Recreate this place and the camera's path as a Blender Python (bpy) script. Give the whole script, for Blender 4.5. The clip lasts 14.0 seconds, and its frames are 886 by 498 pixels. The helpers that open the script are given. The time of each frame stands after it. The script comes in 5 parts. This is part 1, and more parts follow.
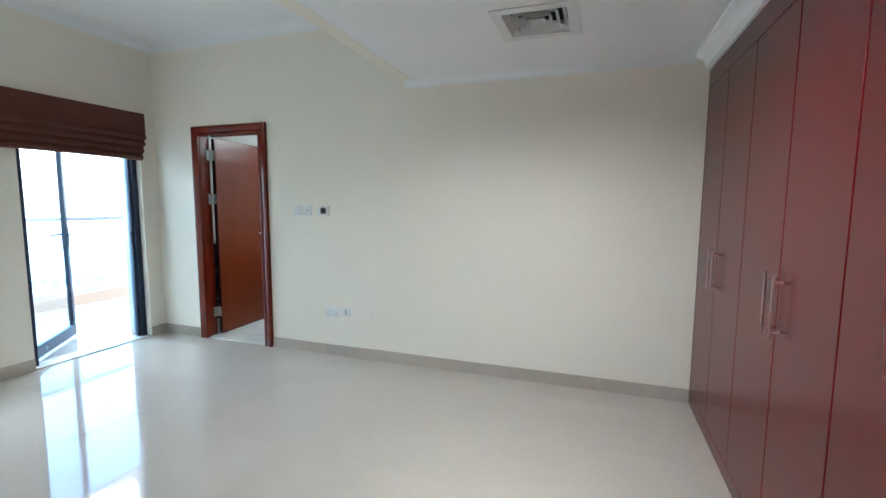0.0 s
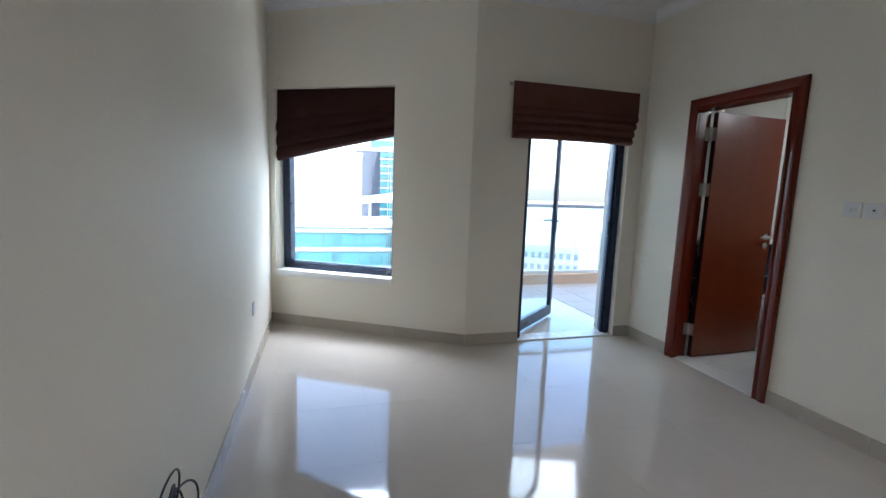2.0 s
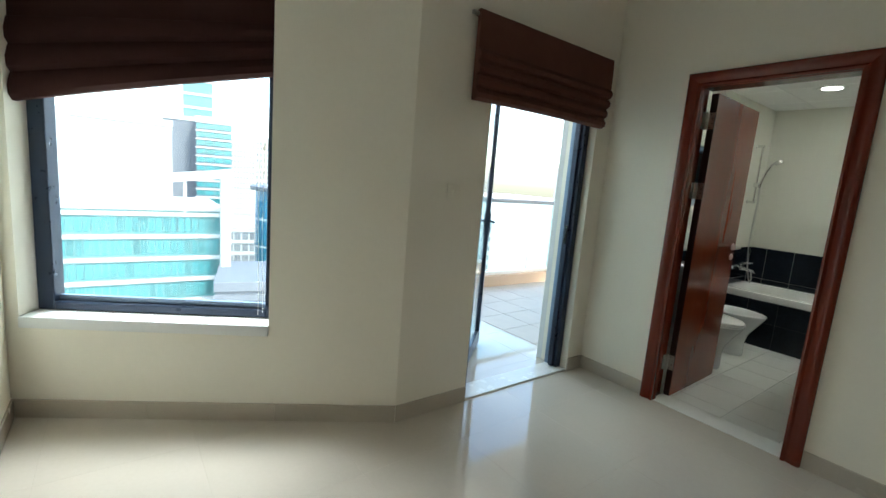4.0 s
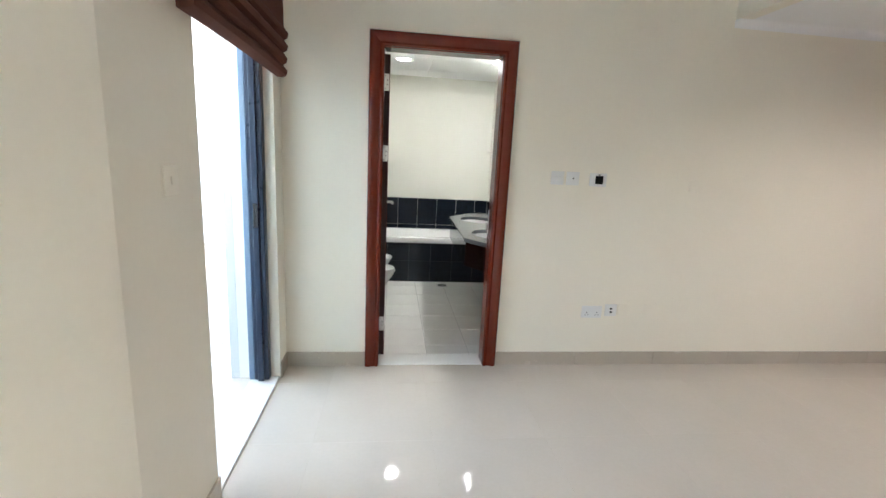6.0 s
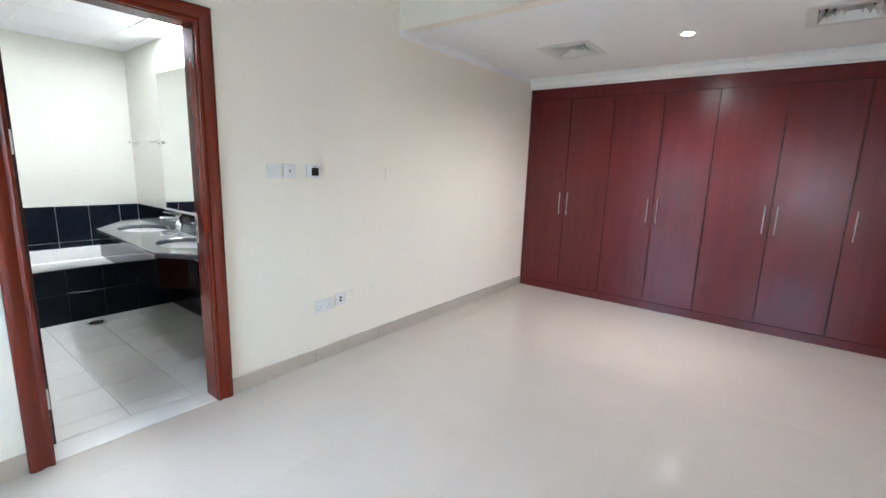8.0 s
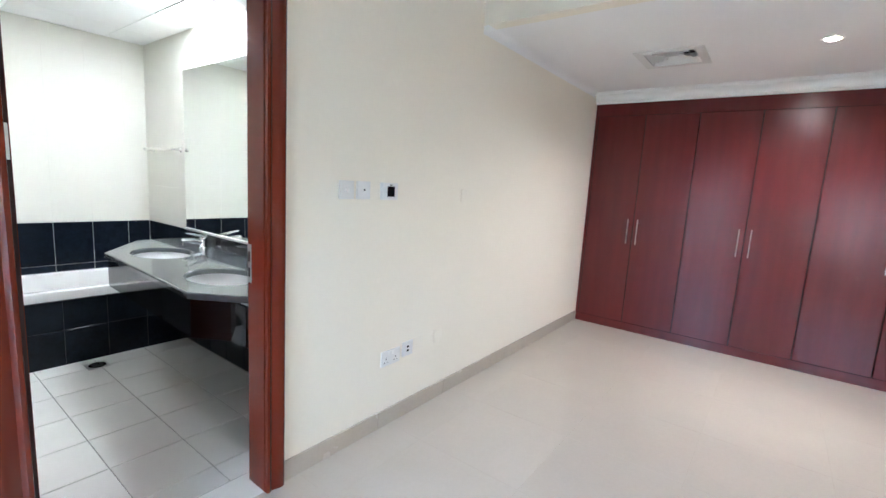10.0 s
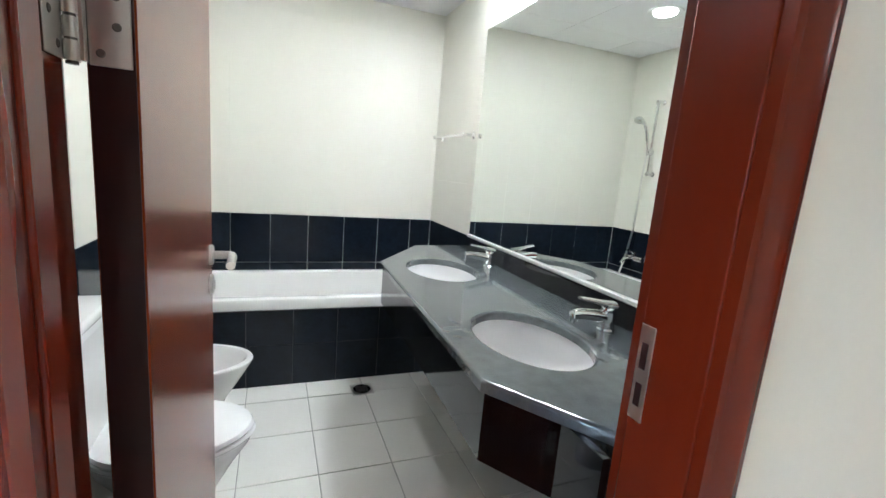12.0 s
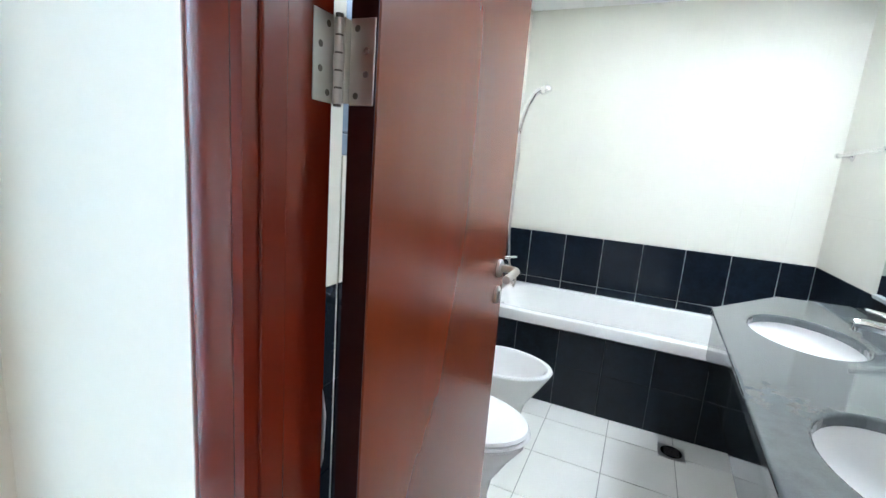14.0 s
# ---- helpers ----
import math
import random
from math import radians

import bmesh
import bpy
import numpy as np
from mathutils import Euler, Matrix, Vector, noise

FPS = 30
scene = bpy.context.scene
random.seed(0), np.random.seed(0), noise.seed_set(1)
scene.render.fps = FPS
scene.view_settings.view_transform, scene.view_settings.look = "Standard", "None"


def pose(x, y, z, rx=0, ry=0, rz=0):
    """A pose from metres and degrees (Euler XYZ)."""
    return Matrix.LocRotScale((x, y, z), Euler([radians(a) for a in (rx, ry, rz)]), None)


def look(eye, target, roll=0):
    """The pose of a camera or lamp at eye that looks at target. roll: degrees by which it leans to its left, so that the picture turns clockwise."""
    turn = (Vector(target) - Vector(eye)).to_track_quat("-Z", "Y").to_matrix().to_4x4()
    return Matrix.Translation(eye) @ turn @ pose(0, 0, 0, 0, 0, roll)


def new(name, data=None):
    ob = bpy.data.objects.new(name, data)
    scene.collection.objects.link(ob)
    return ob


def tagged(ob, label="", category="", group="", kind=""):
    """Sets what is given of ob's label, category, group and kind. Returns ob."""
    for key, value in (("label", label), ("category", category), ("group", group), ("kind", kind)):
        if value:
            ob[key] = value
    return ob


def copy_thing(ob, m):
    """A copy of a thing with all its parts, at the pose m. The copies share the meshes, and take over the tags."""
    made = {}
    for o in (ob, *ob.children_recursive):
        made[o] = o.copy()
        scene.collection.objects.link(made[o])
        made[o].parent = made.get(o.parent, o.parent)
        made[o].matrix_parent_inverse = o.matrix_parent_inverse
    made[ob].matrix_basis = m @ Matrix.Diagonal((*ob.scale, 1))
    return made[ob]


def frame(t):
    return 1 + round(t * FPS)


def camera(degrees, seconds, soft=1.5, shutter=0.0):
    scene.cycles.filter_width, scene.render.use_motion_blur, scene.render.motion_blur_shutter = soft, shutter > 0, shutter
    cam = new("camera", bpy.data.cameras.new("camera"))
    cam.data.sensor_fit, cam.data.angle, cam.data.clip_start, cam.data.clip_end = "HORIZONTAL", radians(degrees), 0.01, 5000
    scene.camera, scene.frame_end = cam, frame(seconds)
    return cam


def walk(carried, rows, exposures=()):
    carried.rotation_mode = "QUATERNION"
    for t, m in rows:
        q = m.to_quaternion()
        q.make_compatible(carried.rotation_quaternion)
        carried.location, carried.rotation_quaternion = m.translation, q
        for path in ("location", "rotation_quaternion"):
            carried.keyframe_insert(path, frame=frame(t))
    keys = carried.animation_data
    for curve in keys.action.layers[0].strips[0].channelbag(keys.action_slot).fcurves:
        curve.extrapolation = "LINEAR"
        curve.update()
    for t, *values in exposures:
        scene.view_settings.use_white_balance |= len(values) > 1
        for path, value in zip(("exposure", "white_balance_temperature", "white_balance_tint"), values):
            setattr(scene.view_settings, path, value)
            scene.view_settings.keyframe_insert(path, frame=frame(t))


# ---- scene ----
cam = camera(90.4, 14.0)
PATH = [
    (0, (4.389, -3.434, 1.411), (3.735, -1.555, 1.204), 0.3),
    (0.5, (4.245, -3.256, 1.398), (2.999, -1.703, 1.206), 1.9),
    (1, (4.108, -3.047, 1.395), (2.427, -1.976, 1.227), 1.5),
    (1.5, (3.921, -2.906, 1.4), (2.022, -2.322, 1.173), 1.3),
    (2, (3.572, -2.925, 1.382), (1.664, -2.391, 1.107), 2.0),
    (2.2, (3.397, -2.928, 1.412), (1.512, -2.327, 1.125), 2.4),
    (4.3, (1.769, -2.942, 1.369), (0.349, -1.568, 1.057), 3.6),
    (4.5, (1.633, -2.91, 1.386), (0.361, -1.402, 1.059), 2.9),
    (5, (1.271, -2.893, 1.428), (0.414, -1.123, 1.061), 3.7),
    (5.5, (0.953, -2.909, 1.423), (0.749, -0.95, 1.073), 0.8),
    (6, (0.681, -2.864, 1.418), (0.916, -0.918, 1.021), 2.9),
    (6.5, (0.497, -2.718, 1.373), (1.118, -0.863, 0.957), 2.7),
    (7, (0.336, -2.618, 1.373), (1.509, -1.041, 1.007), 3.7),
    (7.2, (0.254, -2.58, 1.395), (1.658, -1.21, 1.008), 3.1),
    (9.3, (0.292, -2.12, 1.394), (1.923, -1.02, 1.037), 3.1),
    (9.5, (0.307, -1.988, 1.386), (1.949, -0.902, 1.033), 4.5),
    (10, (0.374, -1.643, 1.392), (1.956, -0.455, 1.1), 3.4),
    (10.5, (0.491, -1.346, 1.373), (1.85, 0.089, 1.067), 2.9),
    (11, (0.671, -1.033, 1.375), (1.769, 0.604, 1.039), 5.8),
    (11.5, (0.737, -0.678, 1.326), (1.631, 1.086, 1.031), 7.4),
    (12, (0.776, -0.406, 1.316), (1.497, 1.426, 0.96), 4.7),
    (12.5, (0.841, -0.32, 1.305), (1.262, 1.591, 0.887), 6.2),
    (13, (0.98, -0.284, 1.306), (1.061, 1.667, 0.872), 6.6),
    (13.5, (1.022, -0.301, 1.314), (0.749, 1.638, 0.903), 4.9),
    (14, (0.969, -0.34, 1.321), (0.172, 1.457, 0.953), 4.5),
]
EXPOSURES = [(0.0, 5.1, 5300, 7), (0.5, 4.2, 5250, 9), (1.0, 3.45, 4950, 7), (1.5, 3.6, 5400, 14), (2.2, 3.85, 5650, 15), (4.5, 3.85, 6400, 1), (5.0, 4.4, 6450, 4), (6.0, 5.1, 6100, 14),
             (7.0, 5.3, 5550, 14), (9.5, 5.55, 5600, 15), (11.0, 5.2, 5500, 13), (11.5, 5.0, 5600, 12), (12.0, 5.3, 5750, 13), (12.5, 5.6, 5800, 13), (13.5, 5.65, 5650, 14), (14.0, 5.6, 5400, 12)]
walk(cam, [(t, look(*m)) for t, *m in PATH], EXPOSURES)
BAL_W, WIN_W, CITY_W, SPOT_W = 3.0, 92, 36, 5.5

# ---- world, sun, lights ----
SUN_EL = 52.0      # degrees above the horizon; it stands 20 degrees from +x towards +y
world = bpy.data.worlds.new("sky_world")
scene.world = world
world.use_nodes = True
wn = world.node_tree
bg = wn.nodes["Background"]
sky = wn.nodes.new("ShaderNodeTexSky")
sky.sky_type, sky.sun_disc = "NISHITA", False
sky.sun_elevation, sky.sun_rotation = radians(SUN_EL), radians(90 - 20.0)
sky.air_density, sky.dust_density, sky.ozone_density = 1.2, 2.5, 1.0
wn.links.new(sky.outputs["Color"], bg.inputs["Color"])
bg.inputs["Strength"].default_value = 0.08

sun_data = bpy.data.lights.new("sun", "SUN")
sun_data.energy, sun_data.angle, sun_data.color = 0.5, radians(0.5), (1.0, 0.95, 0.86)
sun = new("sun", sun_data)
sun.matrix_world = look((0, 0, 60), (-math.cos(radians(20)) * 60 / math.tan(radians(SUN_EL)), -math.sin(radians(20)) * 60 / math.tan(radians(SUN_EL)), 0))


def area_lamp(name, m, sx, sy, watts, color=(1, 1, 1), shape="RECTANGLE"):
    d = bpy.data.lights.new(name, "AREA")
    d.shape, d.size, d.size_y, d.energy, d.color = shape, sx, sy, watts, color
    ob = new(name, d)
    ob.matrix_world = m
    return ob


# added area lamps outside, standing in for sky light at balcony door and window
area_lamp("sky_fill_balcony", look((-1.7, -0.55, 2.62), (2.2, -1.9, 0.5)), 2.2, 0.5, BAL_W, (0.86, 0.94, 1.0))
area_lamp("sky_fill_window", look((-2.6, -1.85, 4.40), (1.8, -2.7, 0.5)), 6.0, 1.8, WIN_W, (0.92, 0.96, 1.0))
# added lamp below the window, standing in for light from the city on the ceiling
area_lamp("city_fill_window", look((-2.9, -3.4, -2.2), (0.6, -2.3, 2.0)), 5.0, 2.2, CITY_W, (1.0, 0.97, 0.90))
area_lamp("bathroom_downlight_lamp", look((0.76, 1.92, 2.385), (0.76, 1.92, 0)), 0.13, 0.13, 0.17, (1.0, 0.96, 0.88), "DISK")
area_lamp("bathroom_panel_lamp", look((1.78, 1.53, 2.375), (1.78, 1.53, 0)), 0.24, 0.58, 0.31, (0.97, 1.0, 0.95))
spot_data = bpy.data.lights.new("bedroom_spot_lamp", "SPOT")
spot_data.energy, spot_data.spot_size, spot_data.spot_blend, spot_data.shadow_soft_size, spot_data.color = SPOT_W, radians(165), 0.8, 0.06, (1.0, 0.93, 0.83)
new("bedroom_spot_lamp", spot_data).location = (4.01, -1.76, 2.385)


# ---- materials ----
def rgb(c):
    return (c[0], c[1], c[2], 1.0)


def mat(name, base, rough=0.5, metal=0.0, vary=0.08, scale=6.0, fine=90.0, bump=0.0, bump_scale=120.0, coat=0.0, spec=0.5,
        rough_vary=0.0, stretch=(1, 1, 1), per_object=0.0, specks=None):
    """A procedural surface: base colour with broad and fine variation, bump and uneven gloss."""
    m = bpy.data.materials.new(name)
    m.use_nodes = True
    t = m.node_tree
    b = t.nodes["Principled BSDF"]
    b.inputs["Roughness"].default_value, b.inputs["Metallic"].default_value = rough, metal
    b.inputs["Coat Weight"].default_value, b.inputs["Specular IOR Level"].default_value = coat, spec
    b.inputs["Coat Roughness"].default_value = 0.06
    co = t.nodes.new("ShaderNodeTexCoord")
    mp = t.nodes.new("ShaderNodeMapping")
    mp.inputs["Scale"].default_value = stretch
    t.links.new(co.outputs["Object"], mp.inputs["Vector"])
    vec = mp.outputs["Vector"]
    if per_object:
        info = t.nodes.new("ShaderNodeObjectInfo")
        add = t.nodes.new("ShaderNodeVectorMath")
        sc = t.nodes.new("ShaderNodeMath")
        sc.operation, sc.inputs[1].default_value = "MULTIPLY", 37.0
        t.links.new(info.outputs["Random"], sc.inputs[0])
        t.links.new(vec, add.inputs[0])
        t.links.new(sc.outputs[0], add.inputs[1])
        vec = add.outputs[0]

    def tex(s, detail=4.0):
        n = t.nodes.new("ShaderNodeTexNoise")
        n.inputs["Scale"].default_value, n.inputs["Detail"].default_value = s, detail
        t.links.new(vec, n.inputs["Vector"])
        return n.outputs["Fac"]

    broad, small = tex(scale, 3.0), tex(fine, 5.0)
    mix = t.nodes.new("ShaderNodeMath")
    mix.operation = "ADD"
    half = t.nodes.new("ShaderNodeMath")
    half.operation, half.inputs[1].default_value = "MULTIPLY", 0.6
    t.links.new(small, half.inputs[0])
    t.links.new(broad, mix.inputs[0])
    t.links.new(half.outputs[0], mix.inputs[1])
    last = mix.outputs[0]
    if per_object:
        sc2 = t.nodes.new("ShaderNodeMath")
        sc2.operation, sc2.inputs[1].default_value = "MULTIPLY_ADD", per_object
        t.links.new(info.outputs["Random"], sc2.inputs[0])
        t.links.new(last, sc2.inputs[2])
        last = sc2.outputs[0]
    ramp = t.nodes.new("ShaderNodeMapRange")
    ramp.inputs["From Min"].default_value, ramp.inputs["From Max"].default_value = 0.35, 1.25
    ramp.inputs["To Min"].default_value, ramp.inputs["To Max"].default_value = 1 - vary, 1 + vary
    t.links.new(last, ramp.inputs["Value"])
    mul = t.nodes.new("ShaderNodeVectorMath")
    mul.operation = "SCALE"
    mul.inputs[0].default_value = base
    t.links.new(ramp.outputs["Result"], mul.inputs["Scale"])
    colour = mul.outputs["Vector"]
    if specks:
        v = t.nodes.new("ShaderNodeTexVoronoi")
        v.inputs["Scale"].default_value = specks[0]
        t.links.new(vec, v.inputs["Vector"])
        cut = t.nodes.new("ShaderNodeMapRange")
        cut.inputs["From Min"].default_value, cut.inputs["From Max"].default_value = 0.22, 0.12
        t.links.new(v.outputs["Distance"], cut.inputs["Value"])
        mx = t.nodes.new("ShaderNodeMix")
        mx.data_type = "RGBA"
        t.links.new(cut.outputs["Result"], mx.inputs[0])
        t.links.new(colour, mx.inputs[6])
        mx.inputs[7].default_value = rgb(specks[1])
        colour = mx.outputs[2]
    t.links.new(colour, b.inputs["Base Color"])
    if rough_vary:
        rr = t.nodes.new("ShaderNodeMapRange")
        rr.inputs["From Min"].default_value, rr.inputs["From Max"].default_value = 0.3, 0.7
        rr.inputs["To Min"].default_value, rr.inputs["To Max"].default_value = max(0.0, rough - rough_vary), rough + rough_vary
        t.links.new(tex(scale * 2.3, 6.0), rr.inputs["Value"])
        t.links.new(rr.outputs["Result"], b.inputs["Roughness"])
    if bump:
        bp = t.nodes.new("ShaderNodeBump")
        bp.inputs["Strength"].default_value, bp.inputs["Distance"].default_value = bump, 0.002
        t.links.new(tex(bump_scale, 6.0), bp.inputs["Height"])
        t.links.new(bp.outputs["Normal"], b.inputs["Normal"])
    return m


def wood(name, dark, light, rough, coat=0.2, grain=(9, 9, 0.7), spec=0.5):
    """Veneer with grain that runs upright."""
    m = mat(name, light, rough, vary=0.05, coat=coat, stretch=grain, spec=spec)
    t = m.node_tree
    b = t.nodes["Principled BSDF"]
    co = t.nodes.new("ShaderNodeTexCoord")
    mp = t.nodes.new("ShaderNodeMapping")
    mp.inputs["Scale"].default_value = grain
    n1 = t.nodes.new("ShaderNodeTexNoise")
    n1.inputs["Scale"].default_value, n1.inputs["Detail"].default_value, n1.inputs["Distortion"].default_value = 1.6, 2.0, 0.2
    n2 = t.nodes.new("ShaderNodeTexNoise")
    n2.inputs["Scale"].default_value = 1.6
    info = t.nodes.new("ShaderNodeObjectInfo")
    sc = t.nodes.new("ShaderNodeMath")
    sc.operation, sc.inputs[1].default_value = "MULTIPLY", 21.0
    add = t.nodes.new("ShaderNodeVectorMath")
    t.links.new(info.outputs["Random"], sc.inputs[0])
    t.links.new(co.outputs["Object"], mp.inputs["Vector"])
    t.links.new(mp.outputs["Vector"], add.inputs[0])
    t.links.new(sc.outputs[0], add.inputs[1])
    t.links.new(add.outputs[0], n1.inputs["Vector"])
    t.links.new(co.outputs["Object"], n2.inputs["Vector"])
    avg = t.nodes.new("ShaderNodeMath")
    avg.operation = "MULTIPLY_ADD"
    avg.inputs[1].default_value = 0.45
    t.links.new(n2.outputs["Fac"], avg.inputs[0])
    t.links.new(n1.outputs["Fac"], avg.inputs[2])
    rp = t.nodes.new("ShaderNodeValToRGB")
    rp.color_ramp.elements[0].position, rp.color_ramp.elements[1].position = 0.40, 1.05
    rp.color_ramp.elements[0].color, rp.color_ramp.elements[1].color = rgb(dark), rgb(light)
    t.links.new(avg.outputs[0], rp.inputs["Fac"])
    t.links.new(rp.outputs["Color"], b.inputs["Base Color"])
    return m


def glass(name, tint=(0.93, 0.97, 0.97), rough=0.0):
    """Thin clear glass: see-through, with a gloss that grows towards grazing view."""
    m = bpy.data.materials.new(name)
    m.use_nodes = True
    t = m.node_tree
    t.nodes.remove(t.nodes["Principled BSDF"])
    tr = t.nodes.new("ShaderNodeBsdfTransparent")
    tr.inputs["Color"].default_value = rgb(tint)
    gl = t.nodes.new("ShaderNodeBsdfGlossy")
    gl.inputs["Roughness"].default_value = rough + 0.01
    lw = t.nodes.new("ShaderNodeLayerWeight")
    pw = t.nodes.new("ShaderNodeMath")
    pw.operation, pw.inputs[1].default_value = "POWER", 5.0
    ma = t.nodes.new("ShaderNodeMath")
    ma.operation, ma.inputs[1].default_value, ma.inputs[2].default_value = "MULTIPLY_ADD", 0.8, 0.035
    t.links.new(lw.outputs["Facing"], pw.inputs[0])
    t.links.new(pw.outputs[0], ma.inputs[0])
    mx = t.nodes.new("ShaderNodeMixShader")
    t.links.new(ma.outputs[0], mx.inputs[0])
    t.links.new(tr.outputs[0], mx.inputs[1])
    t.links.new(gl.outputs[0], mx.inputs[2])
    t.links.new(mx.outputs[0], t.nodes["Material Output"].inputs["Surface"])
    return m


def glow(name, colour, strength):
    m = bpy.data.materials.new(name)
    m.use_nodes = True
    b = m.node_tree.nodes["Principled BSDF"]
    b.inputs["Base Color"].default_value = rgb(colour)
    b.inputs["Emission Color"].default_value = rgb(colour)
    b.inputs["Emission Strength"].default_value = strength
    return m


PAINT = mat("cream_wall_paint", (0.86, 0.812, 0.70), 0.55, vary=0.03, scale=1.4, fine=40, bump=0.06, bump_scale=220, rough_vary=0.06, spec=0.3)
CEIL = mat("white_ceiling_paint", (0.87, 0.87, 0.865), 0.7, vary=0.025, scale=1.2, bump=0.05, bump_scale=160, spec=0.25)
TRIMW = mat("white_gloss_plaster", (0.82, 0.82, 0.80), 0.5, vary=0.03, bump=0.03)
PORC = mat("beige_polished_porcelain", (0.52, 0.465, 0.388), 0.06, vary=0.05, scale=2.2, fine=55, rough_vary=0.015, per_object=0.04, spec=0.6, bump=0.004, bump_scale=9)
GROUT = mat("beige_grout", (0.505, 0.45, 0.375), 0.2, vary=0.1, bump=0.1)
SKIRT = mat("beige_skirting_tile", (0.48, 0.425, 0.35), 0.22, vary=0.08, scale=4, rough_vary=0.06, per_object=0.15)
MARBLE = mat("white_marble_sill", (0.74, 0.73, 0.70), 0.25, vary=0.08, scale=5, fine=30, rough_vary=0.05)
MAHOG = wood("mahogany_lacquer", (0.080, 0.0068, 0.0075), (0.106, 0.0105, 0.0105), 0.24, 0.0, spec=0.45)
DOORW = wood("cherry_door_veneer", (0.155, 0.0265, 0.0070), (0.185, 0.0345, 0.0095), 0.25, 0.0, (7, 7, 0.5), 0.5)
CASEW = wood("cherry_stained_frame", (0.105, 0.0098, 0.0028), (0.150, 0.0165, 0.0044), 0.20, 0.0, (7, 7, 0.6), 0.45)
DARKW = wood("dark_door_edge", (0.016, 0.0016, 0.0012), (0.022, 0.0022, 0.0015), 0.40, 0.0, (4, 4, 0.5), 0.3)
ALU = mat("dark_blue_aluminium", (0.018, 0.030, 0.060), 0.32, 0.3, vary=0.12, scale=9, rough_vary=0.06, spec=0.6)
ALUL = mat("pale_blue_aluminium", (0.23, 0.30, 0.40), 0.35, 0.5, vary=0.08, rough_vary=0.05)
STEEL = mat("brushed_steel", (0.62, 0.61, 0.58), 0.28, 1.0, vary=0.0)
CHROME = mat("polished_chrome", (0.78, 0.78, 0.78), 0.06, 1.0, vary=0.0)
# handle steel with the red reflection of the wardrobe wood put into its colour
STEEL_WOODREFL = mat("satin_steel_wood_reflection", (0.42, 0.31, 0.29), 0.3, 1.0, vary=0.0)
SCREW = mat("dull_screw_head", (0.16, 0.15, 0.14), 0.4, 1.0, vary=0.0)
CERAM = mat("white_glazed_ceramic", (0.80, 0.80, 0.79), 0.08, vary=0.02, spec=0.55)
ACRYL = mat("white_tub_enamel", (0.80, 0.80, 0.78), 0.12, vary=0.02, spec=0.5)
BLACKT = mat("black_glazed_tile", (0.0070, 0.0105, 0.0165), 0.14, vary=0.55, scale=20, fine=60, per_object=0.25, bump=0.05, bump_scale=30, rough_vary=0.04, spec=0.26)
WHITET = mat("cream_glazed_tile", (0.71, 0.70, 0.62), 0.40, spec=0.35, vary=0.02, scale=3, per_object=0.04, rough_vary=0.05, bump=0.03, bump_scale=14)
WGROUT = mat("pale_grout", (0.66, 0.65, 0.575), 0.9, vary=0.12, bump=0.15)
DGROUT = mat("grey_grout", (0.13, 0.135, 0.14), 0.8, vary=0.35, scale=14, bump=0.2)
BFLOOR = mat("white_floor_tile", (0.74, 0.74, 0.69), 0.34, vary=0.035, scale=5, fine=70, per_object=0.06, rough_vary=0.02, bump=0.02)
BGROUT = mat("grey_floor_grout", (0.33, 0.33, 0.30), 0.9, vary=0.3, scale=9, bump=0.2)
GRANITE = mat("dark_polished_granite", (0.078, 0.089, 0.092), 0.09, vary=0.30, scale=26, fine=240, rough_vary=0.02, spec=0.95, specks=(520, (0.085, 0.09, 0.09)))
GRANITEB = mat("black_polished_granite", (0.005, 0.005, 0.006), 0.05, vary=0.3, scale=30, fine=240, rough_vary=0.02, spec=0.32)
MIRROR = mat("mirror_silver", (0.86, 0.89, 0.87), 0.004, 1.0, vary=0.005)
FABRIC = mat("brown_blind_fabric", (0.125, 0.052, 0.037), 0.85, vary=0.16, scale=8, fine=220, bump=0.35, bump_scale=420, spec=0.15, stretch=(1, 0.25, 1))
# brown blind fabric again, its colour darkened for the backlit window
FABRIC_SHADED = mat("shaded_brown_blind_fabric", (0.045, 0.018, 0.016), 0.88, vary=0.16, scale=8, fine=220, bump=0.35, bump_scale=420, spec=0.12)
CHANNEL = mat("satin_aluminium_channel", (0.72, 0.72, 0.70), 0.35, 0.7, vary=0.0)
PLASTIC = mat("white_plastic", (0.78, 0.78, 0.76), 0.32, vary=0.02)
BLACKP = mat("black_plastic", (0.012, 0.012, 0.013), 0.25, vary=0.1)
SCREEN = mat("dark_display", (0.008, 0.010, 0.013), 0.1, vary=0.1)
CABLE = mat("black_cable_sheath", (0.010, 0.011, 0.014), 0.4, vary=0.1)
GLASS = glass("clear_glass")
FROST = glass("bathroom_glass", (0.24, 0.27, 0.28), 0.2)
RAILGLASS = glass("railing_glass", (0.80, 0.93, 0.95))
RAILM = mat("grey_painted_handrail", (0.22, 0.22, 0.23), 0.4, 0.2, vary=0.06)
BALT = mat("balcony_beige_tile", (0.40, 0.335, 0.28), 0.5, vary=0.08, scale=6, per_object=0.12, bump=0.1)
KERBM = mat("peach_render", (0.48, 0.34, 0.24), 0.8, vary=0.08, scale=3, bump=0.3)
RENDERW = mat("white_exterior_render", (0.72, 0.71, 0.68), 0.8, vary=0.05, scale=2, bump=0.3)
VENTM = mat("white_vent_metal", (0.74, 0.74, 0.72), 0.4, vary=0.04)
DARKIN = mat("dark_vent_inside", (0.02, 0.02, 0.02), 0.9)
LAMPW = glow("warm_lamp_glass", (1.0, 0.86, 0.66), 4.0)
